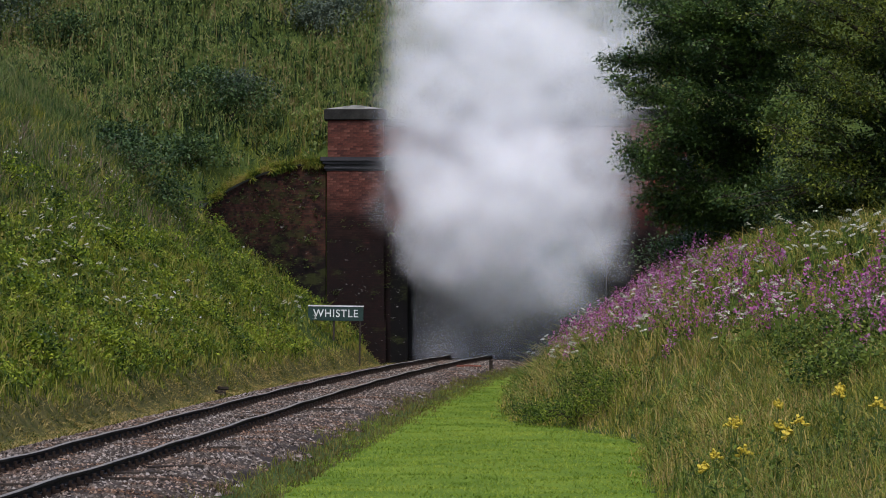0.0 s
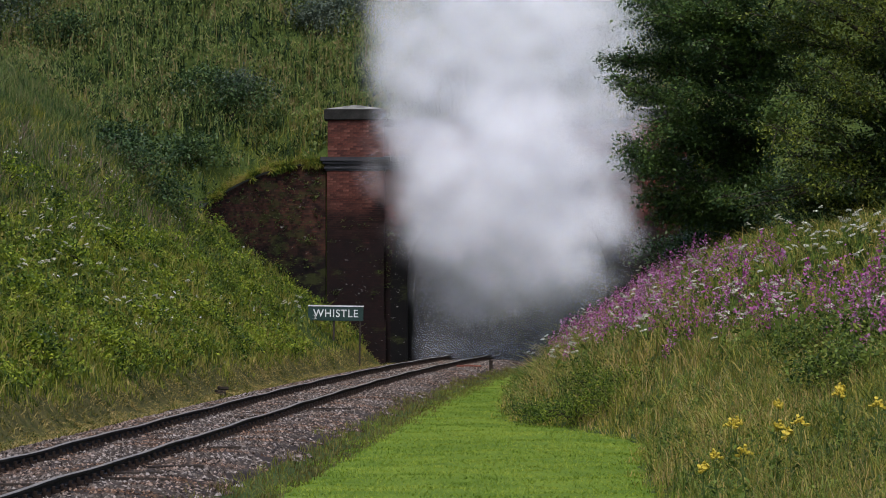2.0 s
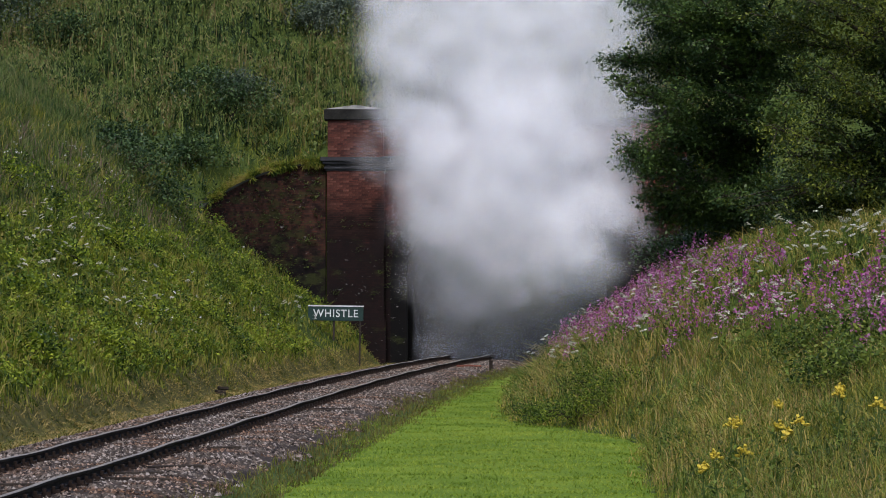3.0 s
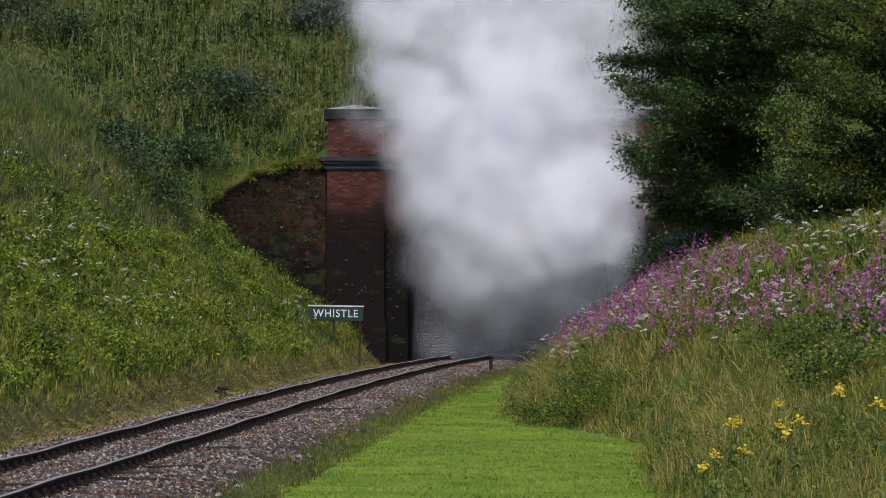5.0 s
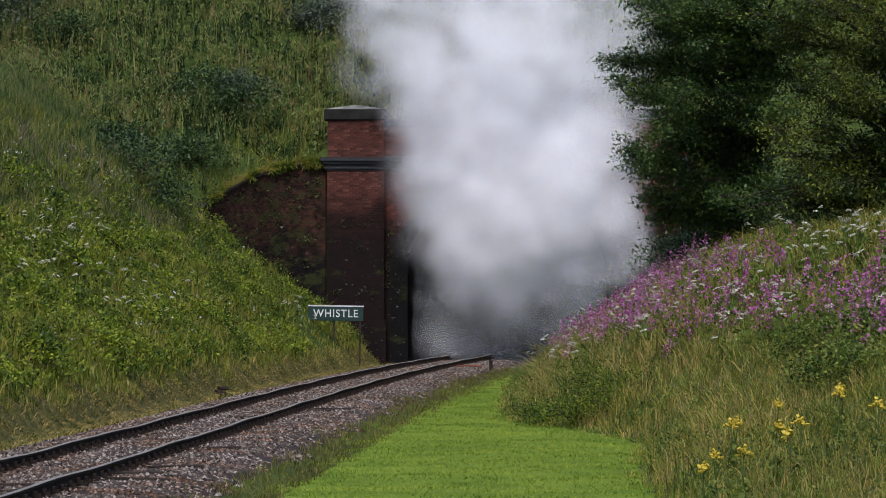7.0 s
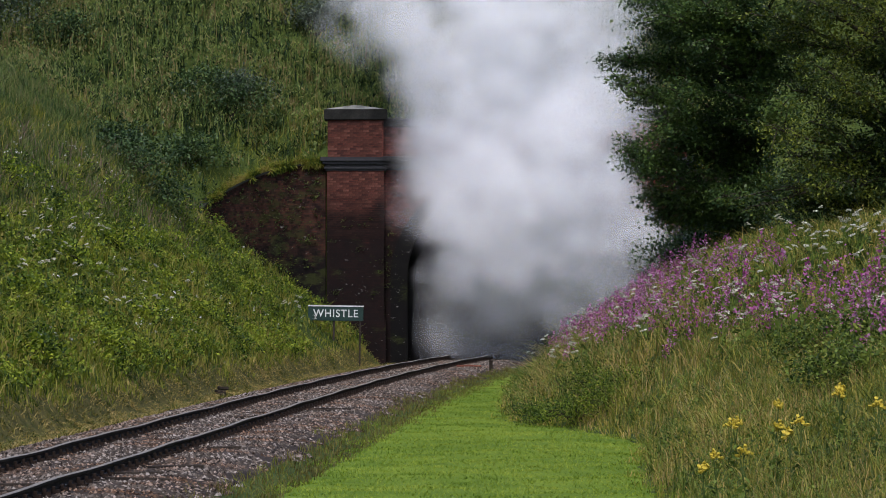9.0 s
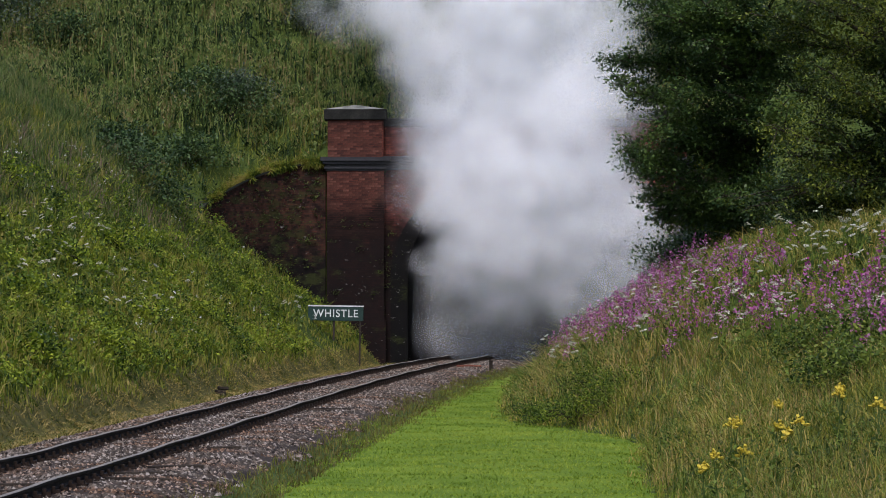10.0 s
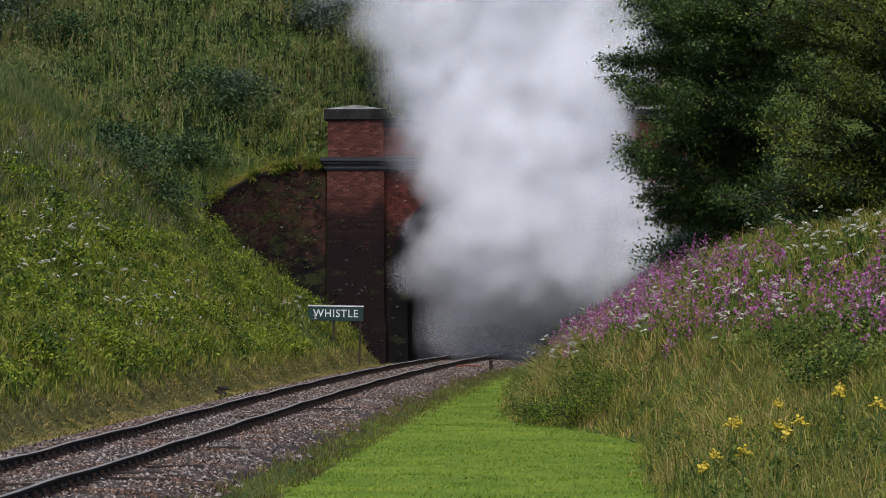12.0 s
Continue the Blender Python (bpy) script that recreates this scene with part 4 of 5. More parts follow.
OAK = [(0.198, 0.18), (0.20, 0.15), (0.205, 0.125), (0.195, 0.10), (0.205, 0.085), (0.215, 0.17), (0.22, 0.14), (0.22, 0.105), (0.225, 0.075), (0.235, 0.18), (0.24, 0.15), (0.24, 0.12),
       (0.245, 0.09), (0.25, 0.065), (0.255, 0.175), (0.26, 0.14), (0.265, 0.11), (0.265, 0.08), (0.21, 0.2), (0.24, 0.205), (0.27, 0.2), (0.28, 0.15), (0.28, 0.1), (0.215, 0.06), (0.235, 0.05), (0.192, 0.19), (0.2, 0.205), (0.19, 0.165), (0.2, 0.055), (0.265, 0.055), (0.225, 0.062), (0.185, 0.052), (0.175, 0.056), (0.28, 0.06)]
build_tree("alder_tree", "dark green broad-leaved tree leaning over the cutting", (8.3, 111.0), 9.0, spread_tips(108.0, 2.2, [(bx + 0.006, bz) for bx, bz in ALDER], 1), DARK_LEAF, 31, 19, 0.112, 28, 0.82)
build_tree("field_maple_tree", "yellow-green leafy tree on the flowery bank", (10.6, 91.5), 7.5, spread_tips(89.0, 1.8, OAK, 2), LIGHT_LEAF, 32, 20, 0.085, 36, 0.9)


def build_bush(name, label, x, y, r, h, mat, seed, leaf=0.09, n=2600, group=""):
    """A bush: stems from one foot and an uneven heap of leaves with gaps."""
    rng, nrng = random.Random(seed), np.random.default_rng(seed)
    bush = thing(name, label, "bush", group, at=pose(x, y, float(ground_z(x, y)) - 0.05))
    bm = bmesh.new()
    heads = []
    for _ in range(14):
        a, q = rng.uniform(0, 6.28), rng.random() ** 0.6
        tip = Vector((math.cos(a) * r * q, math.sin(a) * r * q, h * (1.05 - 0.7 * q * q) * rng.uniform(0.7, 1.05)))
        limb(bm, bent(Vector((0, 0, 0)), tip, 0.15, rng, 4), 0.02, 0.006, 5)
        heads.append(tuple(tip))
    part("woody_base", bm, BARK, bush)
    c = np.array(heads)
    k = nrng.integers(0, len(c), n)
    off = nrng.normal(size=(n, 3)) * np.array([0.36 * r, 0.36 * r, 0.26 * h])
    at = c[k] + off
    at[:, 2] = np.abs(at[:, 2])
    geo = leaves(at, leaf * nrng.uniform(0.6, 1.3, n), nrng, 0.65, 0.7)
    array_object("foliage", geo[0], geo[1], mat).parent = bush


def station_m(y):
    """Metres per unit of bearing at y."""
    return np.asarray(y) / 2.4


def on_ray(bx, bz, far=90.0):
    """Where the ground lies on a bearing and rise from the lawn."""
    y = unplan(np.arange(16, far, 0.05))
    hit = ground_z(bx * station_m(y), y) > 2.07 + bz * station_m(y)
    k = int(np.argmax(hit)) if hit.any() else -1
    return float(bx * station_m(y[k])), float(y[k])


BUSHES = [("bramble_bush", "dark green bramble bush on the hillside", BRAMBLE, 0.12, 2600, [(-0.185, 0.072, 1.5, 1.3), (-0.165, 0.05, 1.1, 1.0), (-0.222, 0.148, 1.0, 1.1), (-0.262, 0.168, 1.7, 2.4), (-0.24, 0.172, 1.2, 1.3), (-0.125, 0.108, 1.4, 1.3), (-0.145, 0.118, 1.0, 0.9), (-0.195, 0.088, 0.9, 0.8), (-0.15, 0.078, 1.1, 1.0)]),
          ("grey_bush", "grey-green bush among the hillside weeds", SILVER, 0.12, 2400, [(-0.265, 0.15, 1.8, 1.8), (-0.075, 0.155, 1.2, 1.1), (-0.06, 0.162, 1.0, 1.0), (-0.118, 0.118, 0.8, 0.8)]),
          ("low_bush", "low green bush at the edge of the lawn", BRIGHT_HERB, 0.042, 3600, [(0.078, -0.074, 0.75, 0.5), (0.097, -0.068, 0.75, 0.55), (0.06, -0.074, 0.6, 0.35), (0.09, -0.058, 0.7, 0.5), (0.105, -0.06, 0.6, 0.5)]),
          ("bank_bramble", "bramble clump with pale leaves in the meadow", MEADOW_HERB, 0.065, 3800, [(0.245, -0.05, 0.7, 0.5), (0.225, -0.036, 0.6, 0.5), (0.262, -0.03, 0.7, 0.6)]),
          ("dock_clump", "dark green leafy clump on the grassy bank", BRIGHT_HERB, 0.10, 1200, [(-0.26, 0.065, 0.9, 0.7), (-0.245, -0.035, 0.6, 0.4), (-0.15, -0.01, 0.6, 0.4), (-0.12, 0.003, 0.6, 0.35), (-0.205, -0.03, 0.6, 0.4), (-0.25, 0.0, 0.8, 0.5), (-0.183, -0.012, 0.6, 0.4), (-0.23, 0.02, 0.7, 0.5), (-0.2, 0.03, 0.7, 0.45)])]
seed = 50
for bname, blabel, bmat, bleaf, bn, spots in BUSHES:
    for bx, bz, r, h in spots:
        seed += 1
        gx, gy = on_ray(bx, bz)
        build_bush(bname, blabel, gx, gy, r, h, bmat, seed, bleaf, bn, bname + "s")


# shrubs below the crowns; the dark leaf colour stands in for the trees' shade
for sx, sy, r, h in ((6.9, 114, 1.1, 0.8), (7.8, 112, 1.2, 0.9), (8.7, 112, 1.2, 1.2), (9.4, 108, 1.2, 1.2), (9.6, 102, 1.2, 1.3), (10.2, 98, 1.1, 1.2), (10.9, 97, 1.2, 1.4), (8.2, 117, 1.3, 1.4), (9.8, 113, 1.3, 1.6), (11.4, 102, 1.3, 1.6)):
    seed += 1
    build_bush("hedge_shrub", "leafy shrub under the trees, dark tone for their shade", sx, sy, r, h, BRAMBLE, seed, 0.10, 3600, "hedge_shrubs")


# ---- flowers that stand out one by one ----
WHITE_PETAL = mottled("cream_white_umbel", (0.5, 0.48, 0.36), (0.74, 0.72, 0.6), 6, 60, 0.8)
YELLOW_PETAL = mottled("ragwort_yellow", (0.42, 0.31, 0.02), (0.62, 0.48, 0.035), 6, 60, 0.7)
STEM = mottled("green_flower_stem", (0.05, 0.09, 0.02), (0.10, 0.14, 0.04), 6, 60, 0.8)


def stem_mesh(bm, pts, r):
    limb(bm, [Vector(p) for p in pts], r, r * 0.5, 5)


def build_umbel_plant(seed, tall, heads, wide):
    """A hogweed: a ribbed stem, stalks and flat umbels of many small florets, with a few leaves."""
    rng = random.Random(seed)
    plant = thing("hogweed", "white-flowered hogweed standing in the grass", "wildflower", "white hogweed flowers")
    bm = bmesh.new()
    fork = Vector((rng.uniform(-0.05, 0.05), rng.uniform(-0.05, 0.05), tall * 0.62))
    stem_mesh(bm, [(0, 0, -0.05), (fork.x * 0.5, fork.y * 0.5, tall * 0.3), fork], 0.011)
    tips = []
    for k in range(heads):
        a = 2 * math.pi * k / heads + rng.uniform(-0.5, 0.5)
        q = 0 if k == 0 else rng.uniform(0.1, 0.22)
        tip = Vector((math.cos(a) * q, math.sin(a) * q, tall * rng.uniform(0.85, 1.0)))
        stem_mesh(bm, [fork, (fork + tip) / 2 + Vector((0, 0, 0.02)), tip], 0.006)
        tips.append(tip)
    part("stem", bm, STEM, plant)
    for tip in tips:
        bm = bmesh.new()
        lean = Vector((rng.uniform(-0.45, 0.45), rng.uniform(-0.6, 0.3)))
        for _ in range(18):
            a, q = rng.uniform(0, 6.28), math.sqrt(rng.random()) * wide
            c = tip + Vector((math.cos(a) * q, math.sin(a) * q, 0.012 - 2.5 * q * q + q * (lean.x * math.cos(a) + lean.y * math.sin(a)) + rng.uniform(0, 0.014)))
            bmesh.ops.create_cone(bm, cap_ends=True, segments=5, radius1=0.012, radius2=0.02, depth=0.012, matrix=Matrix.Translation(c) @ Euler((rng.uniform(-0.4, 0.4), rng.uniform(-0.4, 0.4), a)).to_matrix().to_4x4())
        part("umbel", bm, WHITE_PETAL, plant)
    nrng = np.random.default_rng(seed)
    p = np.zeros((10, 3))
    p[:, 2] = tall * nrng.uniform(0.1, 0.6, 10)
    geo = leaves(p, 0.2, nrng, 0.5, 0.5)
    array_object("leaf_rosette", geo[0], geo[1], MEADOW_HERB).parent = plant
    return plant


def plant_at(made, bx, bz, rng, lift, near=45):
    """Stand a plant so that its head shows on that bearing and rise; copies share the first one's meshes."""
    x, y = on_ray(bx, bz - lift / near)
    if y > PORTAL_Y - 3:
        return None
    m = pose(x, y, float(ground_z(x, y)), rng.uniform(-6, 6), rng.uniform(-6, 6), rng.uniform(0, 360))
    if made.get("used"):
        return copy_thing(made["ob"], m)
    made["used"] = True
    made["ob"].matrix_basis = m
    return made["ob"]


def build_hogweeds():
    rng = random.Random(70)
    kinds = [dict(ob=build_umbel_plant(k, t, n, w)) for k, t, n, w in ((1, 0.8, 2, 0.06), (2, 0.65, 1, 0.07), (3, 0.95, 2, 0.05), (4, 0.7, 1, 0.08))]
    top = ((0.045, 0.072, 0.112, 0.129, 0.155, 0.182, 0.205, 0.239, 0.262), (-0.032, -0.012, 0.013, 0.026, 0.036, 0.042, 0.048, 0.055, 0.058))
    for _ in range(125):
        bx = 0.05 + 0.212 * rng.random() ** 0.8
        hi = float(np.interp(bx, *top))
        lo = -0.046 + 0.16 * (bx - 0.045)
        plant_at(rng.choice(kinds), bx, lo + (hi - lo) * rng.random() ** 0.7, rng, 0.75)
    for n, x0, x1, z0, z1 in ((24, -0.25, -0.195, 0.015, 0.055), (14, -0.215, -0.15, -0.005, 0.025), (5, -0.095, -0.084, -0.002, 0.006)):
        for _ in range(n):
            plant_at(rng.choice(kinds), rng.uniform(x0, x1), rng.uniform(z0, z1), rng, 0.75)


def build_ragwort():
    rng = random.Random(71)
    plant = thing("ragwort", "yellow-flowered ragwort in the meadow grass", "wildflower", "yellow ragwort flowers")
    bm = bmesh.new()
    stem_mesh(bm, [(0, 0, -0.05), (0.02, 0, 0.3), (0, 0.02, 0.55)], 0.009)
    tips = []
    for k in range(4):
        a = 2.4 * k
        q = 0.02 + 0.016 * k
        tip = Vector((math.cos(a) * q, math.sin(a) * q, 0.78 - 0.02 * k))
        stem_mesh(bm, [(0, 0.015, 0.45), tip], 0.005)
        tips.append(tip)
    part("stem", bm, STEM, plant)
    for tip in tips:
        bm = bmesh.new()
        for _ in range(5):
            c = tip + Vector((rng.uniform(-0.035, 0.035), rng.uniform(-0.035, 0.035), rng.uniform(-0.03, 0.03)))
            bmesh.ops.create_cone(bm, cap_ends=True, segments=6, radius1=0.012, radius2=0.022, depth=0.02, matrix=Matrix.Translation(c) @ Euler((rng.uniform(-0.9, 0.9), rng.uniform(-0.9, 0.9), 0)).to_matrix().to_4x4())
        part("flower_head", bm, YELLOW_PETAL, plant)
    nrng = np.random.default_rng(3)
    p = np.zeros((22, 3))
    p[:, 2] = nrng.uniform(0.05, 0.5, 22)
    geo = leaves(p, 0.13, nrng, 0.35, 0.4)
    array_object("stem_leaves", geo[0], geo[1], MEADOW_HERB).parent = plant
    made = dict(ob=plant)
    for bx, bz in ((0.232, -0.052), (0.236, -0.05), (0.195, -0.059), (0.168, -0.069), (0.196, -0.074), (0.21, -0.072), (0.2545, -0.064), (0.161, -0.091), (0.1535, -0.102), (0.172, -0.068), (0.208, -0.079), (0.179, -0.091)):
        plant_at(made, bx, bz, rng, 0.72, 17)


build_hogweeds()
build_ragwort()

# ---- lineside things ----
SIGN_GREEN = mottled("dark_green_enamel", (0.004, 0.026, 0.019), (0.008, 0.038, 0.028), 3, 40, 0.5, 0, 0.1)
SIGN_WHITE = mottled("white_sign_paint", (0.62, 0.63, 0.6), (0.8, 0.8, 0.78), 5, 50, 0.6, 0, 0.1)
OLD_WOOD = mottled("black_weathered_timber", (0.018, 0.014, 0.012), (0.06, 0.048, 0.038), 4, 40, 0.95, 0, 0.7, 0.02, (1, 1, 0.3))
RUST = mottled("red_rusty_iron", (0.14, 0.045, 0.03), (0.28, 0.1, 0.065), 5, 50, 0.85)


def build_sign():
    y = 142.0
    k = y / 7200
    x0, x1, z0, z1 = (545 - 784) * k, (643 - 784) * k, 2.07 + (530 - 568) * k, 2.07 + (530 - 543) * k
    sign = thing("whistle_board", "dark green lineside board reading WHISTLE in white letters", "sign", at=pose((x0 + x1) / 2, y, z0, 0, 0.8, 0))
    w, h = (x1 - x0) / 2, z1 - z0
    bm = bmesh.new()
    box(bm, -w, w, -0.015, 0.02, 0, h)
    part("board", bm, SIGN_GREEN, sign, bevel=0.006)
    bm = bmesh.new()
    box(bm, -w - 0.01, w + 0.01, -0.03, 0.03, h, h + 0.045)
    part("top_trim", bm, SIGN_WHITE, sign, "white painted top edge")
    for px in (w - 0.11, -0.06):
        bm = bmesh.new()
        foot = float(ground_z((x0 + x1) / 2 + px, y)) - z0 - 0.3
        box(bm, px - 0.032, px + 0.032, 0.022, 0.09, foot, h - 0.03)
        part("post", bm, OLD_WOOD, sign, "thin dark post", bevel=0.006)
    cu = bpy.data.curves.new("letters", "FONT")
    cu.body, cu.size, cu.extrude, cu.align_x, cu.align_y, cu.space_character, cu.offset = "WHISTLE", 0.37, 0.004, "CENTER", "CENTER", 1.14, 0.004
    tmp = new("letters_outline", cu)
    bpy.context.view_layer.update()
    me = bpy.data.meshes.new_from_object(tmp.evaluated_get(bpy.context.evaluated_depsgraph_get()))
    bpy.data.objects.remove(tmp)
    me.materials.clear()
    me.materials.append(SIGN_WHITE)
    width = max(v.co.x for v in me.vertices) - min(v.co.x for v in me.vertices)
    me.transform(Matrix.Translation((0, -0.022, h * 0.5)) @ Matrix.Rotation(math.pi / 2, 4, "X") @ Matrix.Diagonal((1.57 / width, 1, 1, 1)))
    ob = new("lettering", me)
    ob.parent = sign
    tagged(ob, "white capital letters WHISTLE")


def build_stump():
    x, y = on_ray(-0.131, -0.058)
    stump = thing("timber_stump", "short dark weathered timber stump beside the rail", "post", at=pose(x, y, float(ground_z(x, y)), 0, 4, 20))
    bm = bmesh.new()
    box(bm, -0.15, 0.1, -0.1, 0.1, -0.1, 0.19)
    part("block", bm, OLD_WOOD, stump, bevel=0.02)
    bm = bmesh.new()
    box(bm, -0.08, 0.16, -0.11, 0.11, 0.193, 0.28)
    part("top_piece", bm, OLD_WOOD, stump, bevel=0.02)


def build_marker():
    x, y = on_ray(0.0283, -0.0425)
    post = thing("marker_post", "small black marker post in the ballast", "post", at=pose(x, y, float(ground_z(x, y))))
    bm = bmesh.new()
    box(bm, -0.055, 0.055, -0.05, 0.05, -0.1, 0.3)
    part("shaft", bm, OLD_WOOD, post, bevel=0.01)
    bm = bmesh.new()
    box(bm, -0.075, 0.075, -0.07, 0.07, 0.302, 0.36)
    part("cap", bm, OLD_WOOD, post, bevel=0.012)
    x, y = on_ray(0.0155, -0.0405)
    bm = bmesh.new()
    limb(bm, [Vector((-0.42, 0, 0.03)), Vector((0, 0.02, 0.045)), Vector((0.4, 0, 0.03))], 0.035, 0.03, 6)
    rod = part("rusty_rod", bm, RUST)
    rod.matrix_basis = pose(x, y, float(ground_z(x, y)) + 0.03, 0, 0, -12)
    tagged(rod, "red rusty iron rod lying on the ballast", "iron rod")


def build_boards():
    """Ends of old timbers lying half buried in the ballast."""
    rng = random.Random(9)
    first = None
    for bx, bz, ln, turn in ((-0.183, -0.104, 0.75, 4), (-0.18, -0.1075, 0.7, 2), (-0.259, -0.111, 0.9, 3), (-0.256, -0.115, 0.9, 1), (-0.066, -0.0655, 0.8, 12), (-0.075, -0.0665, 0.5, -8), (-0.158, -0.1, 0.3, 30), (-0.115, -0.0705, 0.6, 5), (-0.135, -0.089, 0.5, 8)):
        x, y = on_ray(bx, bz)
        m = pose(x, y, float(ground_z(x, y)) + 0.03, rng.uniform(-3, 3), rng.uniform(-2, 2), turn)
        if first is None:
            bm = bmesh.new()
            box(bm, -0.4, 0.4, -0.06, 0.06, -0.05, 0.02)
            first = part("timber_offcut", bm, OLD_WOOD, bevel=0.01)
            tagged(first, "dark old timber offcut half buried in ballast", "timber", "old timbers in the ballast")
            first.matrix_basis = m
        else:
            copy_thing(first, m)


build_sign()
build_stump()
build_marker()
build_boards()


# ---- bricks of the clean upper pier ----
def build_bricks():
    m, nt, sh = material("loose_red_bricks", 0.9)
    info = nt.nodes.new("ShaderNodeObjectInfo")
    tone = ramp_node(nt, [(0.0, (0.055, 0.024, 0.02)), (0.3, (0.08, 0.033, 0.025)), (0.75, (0.11, 0.043, 0.031)), (1.0, (0.15, 0.068, 0.048))], info.outputs["Random"])
    grime = ramp_node(nt, [(0.3, (0.5, 0.5, 0.5)), (0.65, (1.15, 1.1, 1.1))], noise_node(nt, 9, 5, 0.7))
    c = mix_node(nt, 1.0, tone, grime, "MULTIPLY")
    # the same soot that clings to the lower shaft
    geo = nt.nodes.new("ShaderNodeNewGeometry")
    sep = nt.nodes.new("ShaderNodeSeparateXYZ")
    nt.links.new(geo.outputs["Position"], sep.inputs[0])
    rag = nt.nodes.new("ShaderNodeTexNoise")
    rag.inputs["Scale"].default_value, rag.inputs["Detail"].default_value = 1.6, 5.0
    nt.links.new(geo.outputs["Position"], rag.inputs["Vector"])
    wob = nt.nodes.new("ShaderNodeMath")
    wob.operation = "MULTIPLY_ADD"
    nt.links.new(rag.outputs["Fac"], wob.inputs[0])
    wob.inputs[1].default_value = 2.0
    nt.links.new(sep.outputs["Z"], wob.inputs[2])
    fade = nt.nodes.new("ShaderNodeMapRange")
    fade.inputs["From Min"].default_value, fade.inputs["From Max"].default_value = 7.0, 6.1
    nt.links.new(wob.outputs[0], fade.inputs["Value"])
    nt.links.new(mix_node(nt, fade.outputs[0], c, mix_node(nt, 0.85, c, (0.006, 0.0055, 0.0055))), sh.inputs["Base Color"])
    portal = bpy.data.objects["tunnel_portal"]
    pier = next(o for o in portal.children if o.name.startswith("pier") and o.location.x < 0)
    block = next(o for o in pier.children if o.name.startswith("upper_block"))
    shaft = next(o for o in pier.children if o.name.startswith("shaft"))
    shapes = []
    for w in (0.222, 0.105):
        bm = bmesh.new()
        box(bm, 0, w, -0.012, 0.01, 0, 0.07)
        me = bpy.data.meshes.new("brick")
        bm.to_mesh(me)
        bm.free()
        me.materials.append(m)
        shapes.append(me)
    rng = random.Random(2)
    for holder, x0, x1, y, z0, rows in ((block, 0.035, 2.06, -0.083, TOP + 0.49, 16), (shaft, 0.005, 2.09, -0.103, TOP - 0.05 - 30 * 0.082, 30)):
        for r in range(rows):
            x, first = x0, True
            while x < x1 - 0.09:
                half = (first and r % 2) or x + 0.222 > x1 + 0.01
                ob = new("brick", shapes[1 if half else 0])
                ob.parent = holder
                ob.location = (x, y + rng.uniform(-0.004, 0.004), z0 + r * 0.082)
                x += 0.117 if half else 0.234
                first = False


build_bricks()


# ---- steam ----
def steam_material(name, thick):
    """White vapour: thin at the rim of each wisp, thicker in its heart, and uneven."""
    m = bpy.data.materials.new(name)
    m.use_nodes = True
    nt = m.node_tree
    nt.nodes.remove(nt.nodes["Principled BSDF"])
    uv = nt.nodes.new("ShaderNodeTexCoord")
    grad = nt.nodes.new("ShaderNodeTexGradient")
    grad.gradient_type = "SPHERICAL"
    mp = nt.nodes.new("ShaderNodeMapping")
    mp.inputs["Location"].default_value = (-1, -1, 0)
    mp.inputs["Scale"].default_value = (2, 2, 0)
    nt.links.new(uv.outputs["UV"], mp.inputs["Vector"])
    nt.links.new(mp.outputs["Vector"], grad.inputs["Vector"])
    soft = nt.nodes.new("ShaderNodeMapRange")
    soft.interpolation_type = "SMOOTHERSTEP"
    soft.inputs["From Max"].default_value = 0.6
    nt.links.new(grad.outputs["Fac"], soft.inputs["Value"])
    cloud = nt.nodes.new("ShaderNodeMapRange")
    cloud.inputs["From Min"].default_value, cloud.inputs["From Max"].default_value = 0.36, 0.53
    info = nt.nodes.new("ShaderNodeObjectInfo")
    seedw = nt.nodes.new("ShaderNodeMath")
    seedw.operation = "MULTIPLY"
    nt.links.new(info.outputs["Random"], seedw.inputs[0])
    seedw.inputs[1].default_value = 80.0
    billow = nt.nodes.new("ShaderNodeTexNoise")
    billow.noise_dimensions = "4D"
    billow.inputs["Scale"].default_value, billow.inputs["Detail"].default_value, billow.inputs["Roughness"].default_value = 0.55, 2.0, 0.45
    nt.links.new(uv.outputs["Object"], billow.inputs["Vector"])
    nt.links.new(seedw.outputs[0], billow.inputs["W"])
    nt.links.new(billow.outputs["Fac"], cloud.inputs["Value"])
    mul = nt.nodes.new("ShaderNodeMath")
    mul.operation = "MULTIPLY"
    nt.links.new(soft.outputs[0], mul.inputs[0])
    nt.links.new(cloud.outputs[0], mul.inputs[1])
    mul2 = nt.nodes.new("ShaderNodeMath")
    mul2.operation = "MULTIPLY"
    nt.links.new(mul.outputs[0], mul2.inputs[0])
    mul2.inputs[1].default_value = thick
    dif, tl, tr = nt.nodes.new("ShaderNodeBsdfDiffuse"), nt.nodes.new("ShaderNodeBsdfTranslucent"), nt.nodes.new("ShaderNodeBsdfTransparent")
    dif.inputs["Color"].default_value = tl.inputs["Color"].default_value = (0.98, 0.98, 0.985, 1)
    a, b = nt.nodes.new("ShaderNodeMixShader"), nt.nodes.new("ShaderNodeMixShader")
    a.inputs[0].default_value = 0.5
    nt.links.new(dif.outputs[0], a.inputs[1])
    nt.links.new(tl.outputs[0], a.inputs[2])
    nt.links.new(mul2.outputs[0], b.inputs[0])
    nt.links.new(tr.outputs[0], b.inputs[1])
    nt.links.new(a.outputs[0], b.inputs[2])
    nt.links.new(b.outputs[0], nt.nodes["Material Output"].inputs["Surface"])
    return m


STEAM = steam_material("white_steam", 0.25)
THIN_STEAM = steam_material("thin_drifting_steam", 0.17)


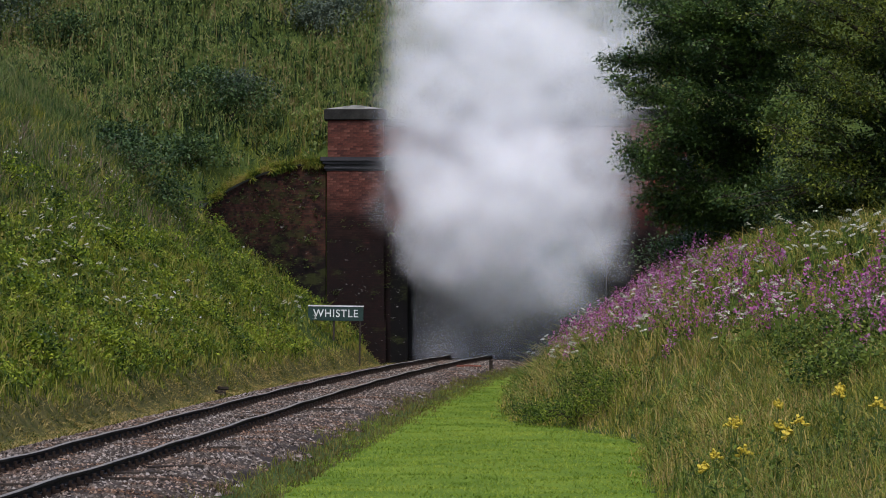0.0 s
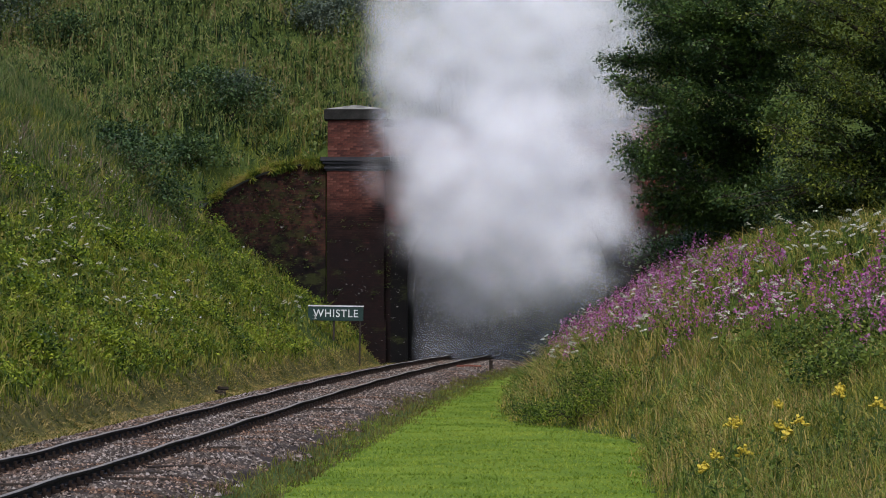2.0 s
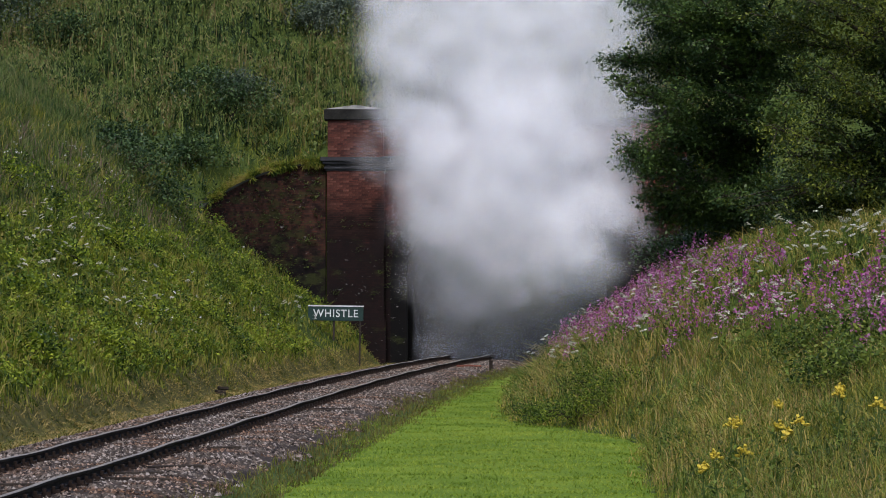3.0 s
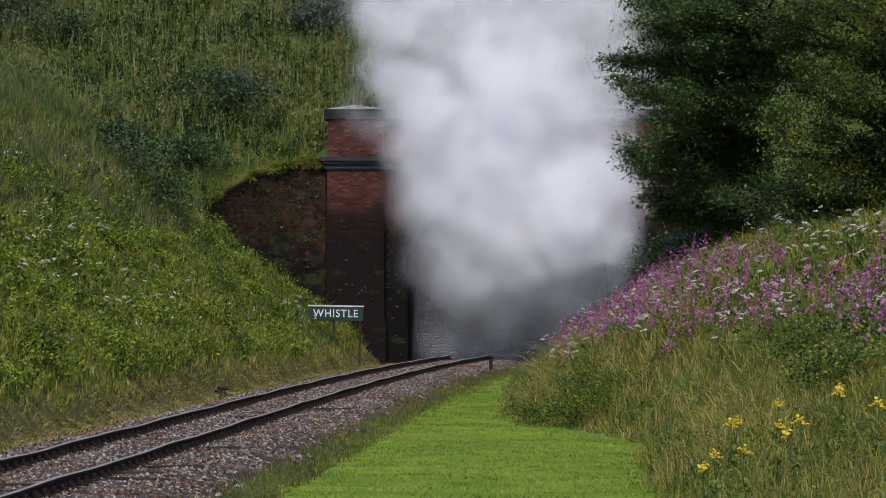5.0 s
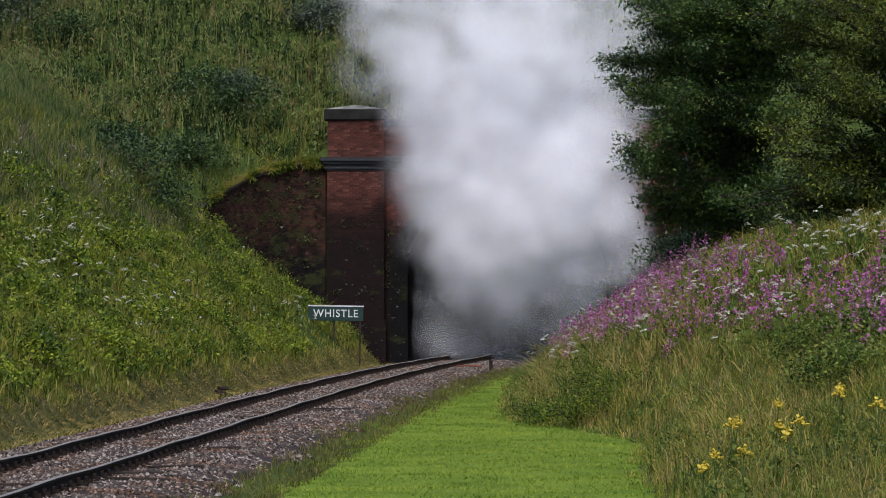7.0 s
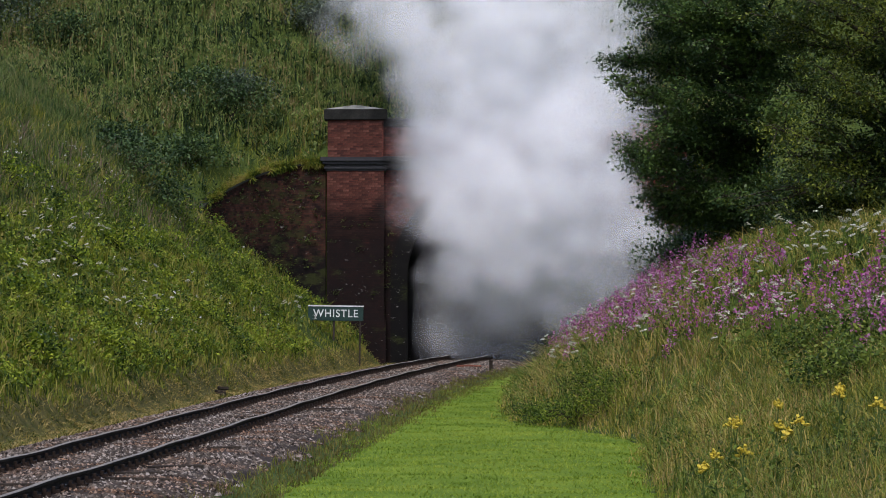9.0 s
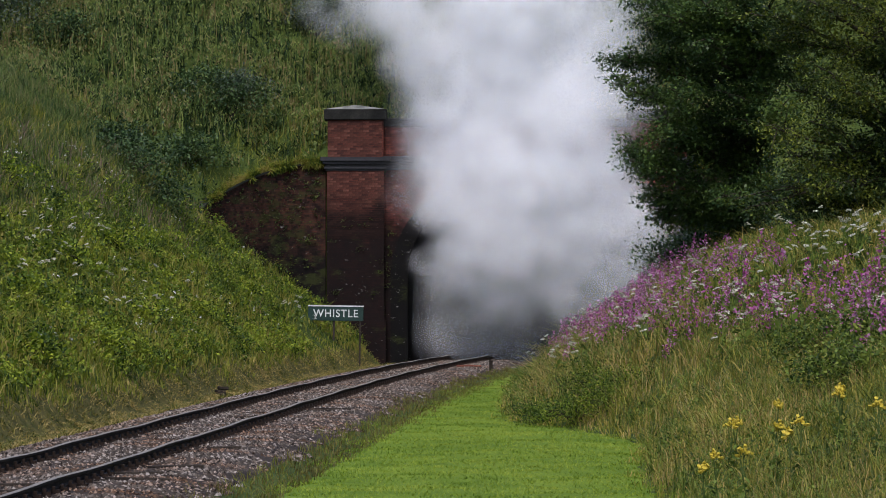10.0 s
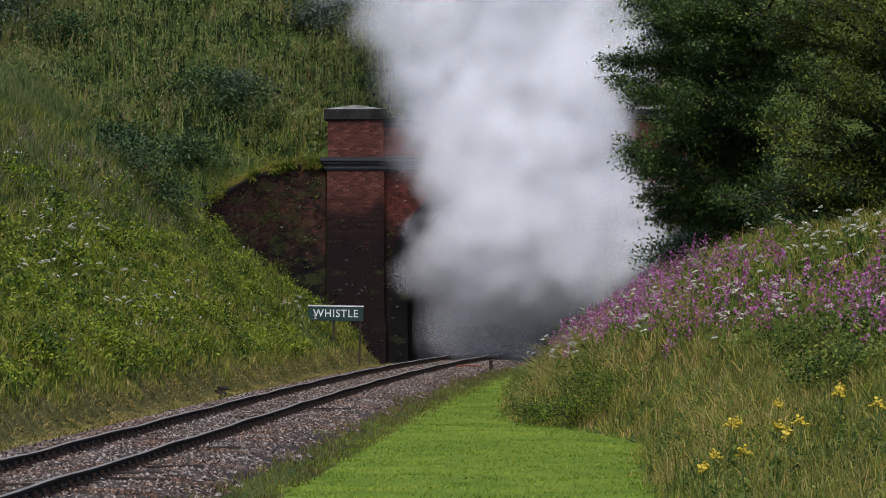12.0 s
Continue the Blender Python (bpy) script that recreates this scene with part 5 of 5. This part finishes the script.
def puff_mesh(seed, size, mat):
    """A wisp of vapour: one domed, wavy sheet, thin all round its rim."""
    rings, seg = 6, 18
    turn = Euler((radians(72), 0, 0)).to_matrix()
    pts = [(0.0, 0.0)]
    for k in range(1, rings + 1):
        pts += [(k / rings, 2 * math.pi * j / seg) for j in range(seg)]
    verts = []
    for rho, a in pts:
        wob = 0.07 * math.sin(2 * a + seed) * rho + 0.04 * math.sin(3 * a + 2 * seed) * rho * rho
        verts.append(turn @ Vector((size * rho * math.cos(a), size * rho * math.sin(a) * 0.9, size * (0.05 * (1 - rho * rho) + 0.12 * wob))))
    faces = [(0, 1 + j, 1 + (j + 1) % seg) for j in range(seg)]
    for k in range(1, rings):
        p, q = 1 + (k - 1) * seg, 1 + k * seg
        faces += [(p + j, q + j, q + (j + 1) % seg, p + (j + 1) % seg) for j in range(seg)]
    uvs = [(0.5 + 0.5 * pts[v][0] * math.cos(pts[v][1]), 0.5 + 0.5 * pts[v][0] * math.sin(pts[v][1])) for f in faces for v in f]
    me = bpy.data.meshes.new("steam_puff")
    me.from_pydata([tuple(v) for v in verts], [], faces)
    me.uv_layers.new(name="UVMap").data.foreach_set("uv", np.asarray(uvs, np.float32).ravel())
    me.polygons.foreach_set("use_smooth", [True] * len(me.polygons))
    me.materials.append(mat)
    return me


SPEED = 0.68  # metres a second along the plume's path
MOUTH = CX + 0.35  # where the thick steam leaves the tunnel
PUFFS = []
HAZE = []
# the plume's left and right edge, by height and time
HEIGHTS = [0.2, 4.1, 6.8, 8.8, 10.8, 12.9, 16.0]
TIMES = [0.0, 3.0, 5.0, 7.0, 9.0, 12.0]
LEFT = np.array([[-1.4, -1.4, -1.7, -1.6, -1.4, -1.6, -1.8], [-1.4, -0.7, -1.9, -2.2, -2.4, -2.6, -2.9], [-1.4, -0.3, -1.8, -2.6, -2.6, -2.6, -3.1],
                 [-1.4, -0.1, -1.4, -2.2, -3.0, -3.3, -3.7], [-1.4, -0.6, -0.8, -0.9, -2.2, -3.8, -4.5], [-1.4, -1.3, -0.7, -1.1, -2.2, -4.2, -4.9]])
RIGHT = np.array([[5.6, 6.4, 6.7, 7.2, 7.5, 7.6, 7.6], [5.8, 6.8, 6.8, 7.2, 7.5, 7.6, 7.6], [6.0, 7.2, 6.9, 7.2, 7.5, 7.6, 7.6],
                  [6.0, 7.4, 6.9, 7.1, 7.5, 7.6, 7.6], [6.0, 7.7, 6.8, 7.0, 7.4, 7.6, 7.6], [6.0, 7.9, 6.7, 6.9, 7.4, 7.6, 7.6]])


def edge_at(table, z, t):
    return float(np.interp(t, TIMES, [np.interp(z, HEIGHTS, row) for row in table]))


def plume_point(s, a, b, t, inset):
    """The place s metres along the path out of the tunnel and up: a is the offset across, b the offset between near and far, up and down."""
    if s < 0:
        return Vector((MOUTH - 0.09 * s + 1.8 * a, PORTAL_Y + 1.0 - s, 3.5 + 1.6 * b))
    q = min(s / 6.0, 1.0)
    y = PORTAL_Y + 1.0 - 3.4 * math.sin(q * math.pi / 2) + 1.6 * b * q + 0.10 * s
    z = 3.5 + 1.6 * b * (1 - q) + 3.0 * (1 - math.cos(q * math.pi / 2)) + max(0.0, s - 6) + 0.66 * b * q
    lo, hi = edge_at(LEFT, z, t) + 0.6 * inset, edge_at(RIGHT, z, t) - inset
    free = (lo + hi) / 2 + (hi - lo) / 2 * a
    out = float(smooth(0, 2.2, s))
    return Vector(((MOUTH + 1.8 * a) * (1 - out) + free * out, y, z))


scene.cycles.transparent_max_bounces = 160


def build_steam():
    plume = thing("steam_plume", "thick white steam billowing out of the tunnel mouth", "steam")
    meshes = [puff_mesh(k, 1.7 + 0.32 * (k % 5), STEAM) for k in range(20)]
    wisps = [puff_mesh(40 + k, 1.0 + 0.2 * (k % 4), THIN_STEAM) for k in range(12)]
    rng = random.Random(11)
    n = 290
    for k in range(n):
        ob = new("steam_puff", meshes[k % len(meshes)])
        ob.parent = plume
        s = -10 + 26 * (k + rng.random()) / n
        a = rng.uniform(-1, 1) + 0.25 * float(smooth(2, -6, s))
        PUFFS.append((ob, s, a, rng.uniform(-1, 1), rng.uniform(-2.5, 2.5), rng.uniform(0.85, 1.15), 1.35))
    # ragged wisps along both edges
    for k in range(110):
        ob = new("steam_puff", wisps[k % len(wisps)])
        ob.parent = plume
        s = -8 + 25 * (k + rng.random()) / 110
        a = (1 - 0.35 * rng.random() ** 2) * (-1 if rng.random() < 0.62 else 1)
        PUFFS.append((ob, s, a, rng.uniform(-1, 1), rng.uniform(-2.5, 2.5), rng.uniform(0.85, 1.15), 0.7))
    # thin vapour that hangs before the mouth, over the rails
    for k in range(40):
        ob = new("steam_puff", meshes[k % len(meshes)])
        ob.parent = plume
        HAZE.append((ob, Vector((rng.uniform(-0.9, 5.6), PORTAL_Y + rng.uniform(1.8, 6.5), rng.uniform(-0.5, 3.0))), rng.uniform(-0.06, 0.10), rng.uniform(0.02, 0.07), rng.uniform(-3, 3)))


build_steam()


def motions():
    """The steam drifts out of the tunnel and rises."""
    for ob, s, a, b, rate, quick, inset in PUFFS:
        rows = []
        for j in range(7):
            t = 2.0 * j
            at = plume_point(s + SPEED * quick * t, a, b, t, inset)
            rows.append((t, Matrix.Translation(at) @ pose(0, 0, 0, 0, rate * (t - 6), 0)))
        walk(ob, rows)
    for ob, at, drift, lift, rate in HAZE:
        walk(ob, [(t, Matrix.Translation(at + Vector((drift * t, -0.03 * t, lift * t))) @ pose(0, 0, 0, 0, rate * t, 0)) for t in (0.0, 4.0, 8.0, 12.0)])


motions()
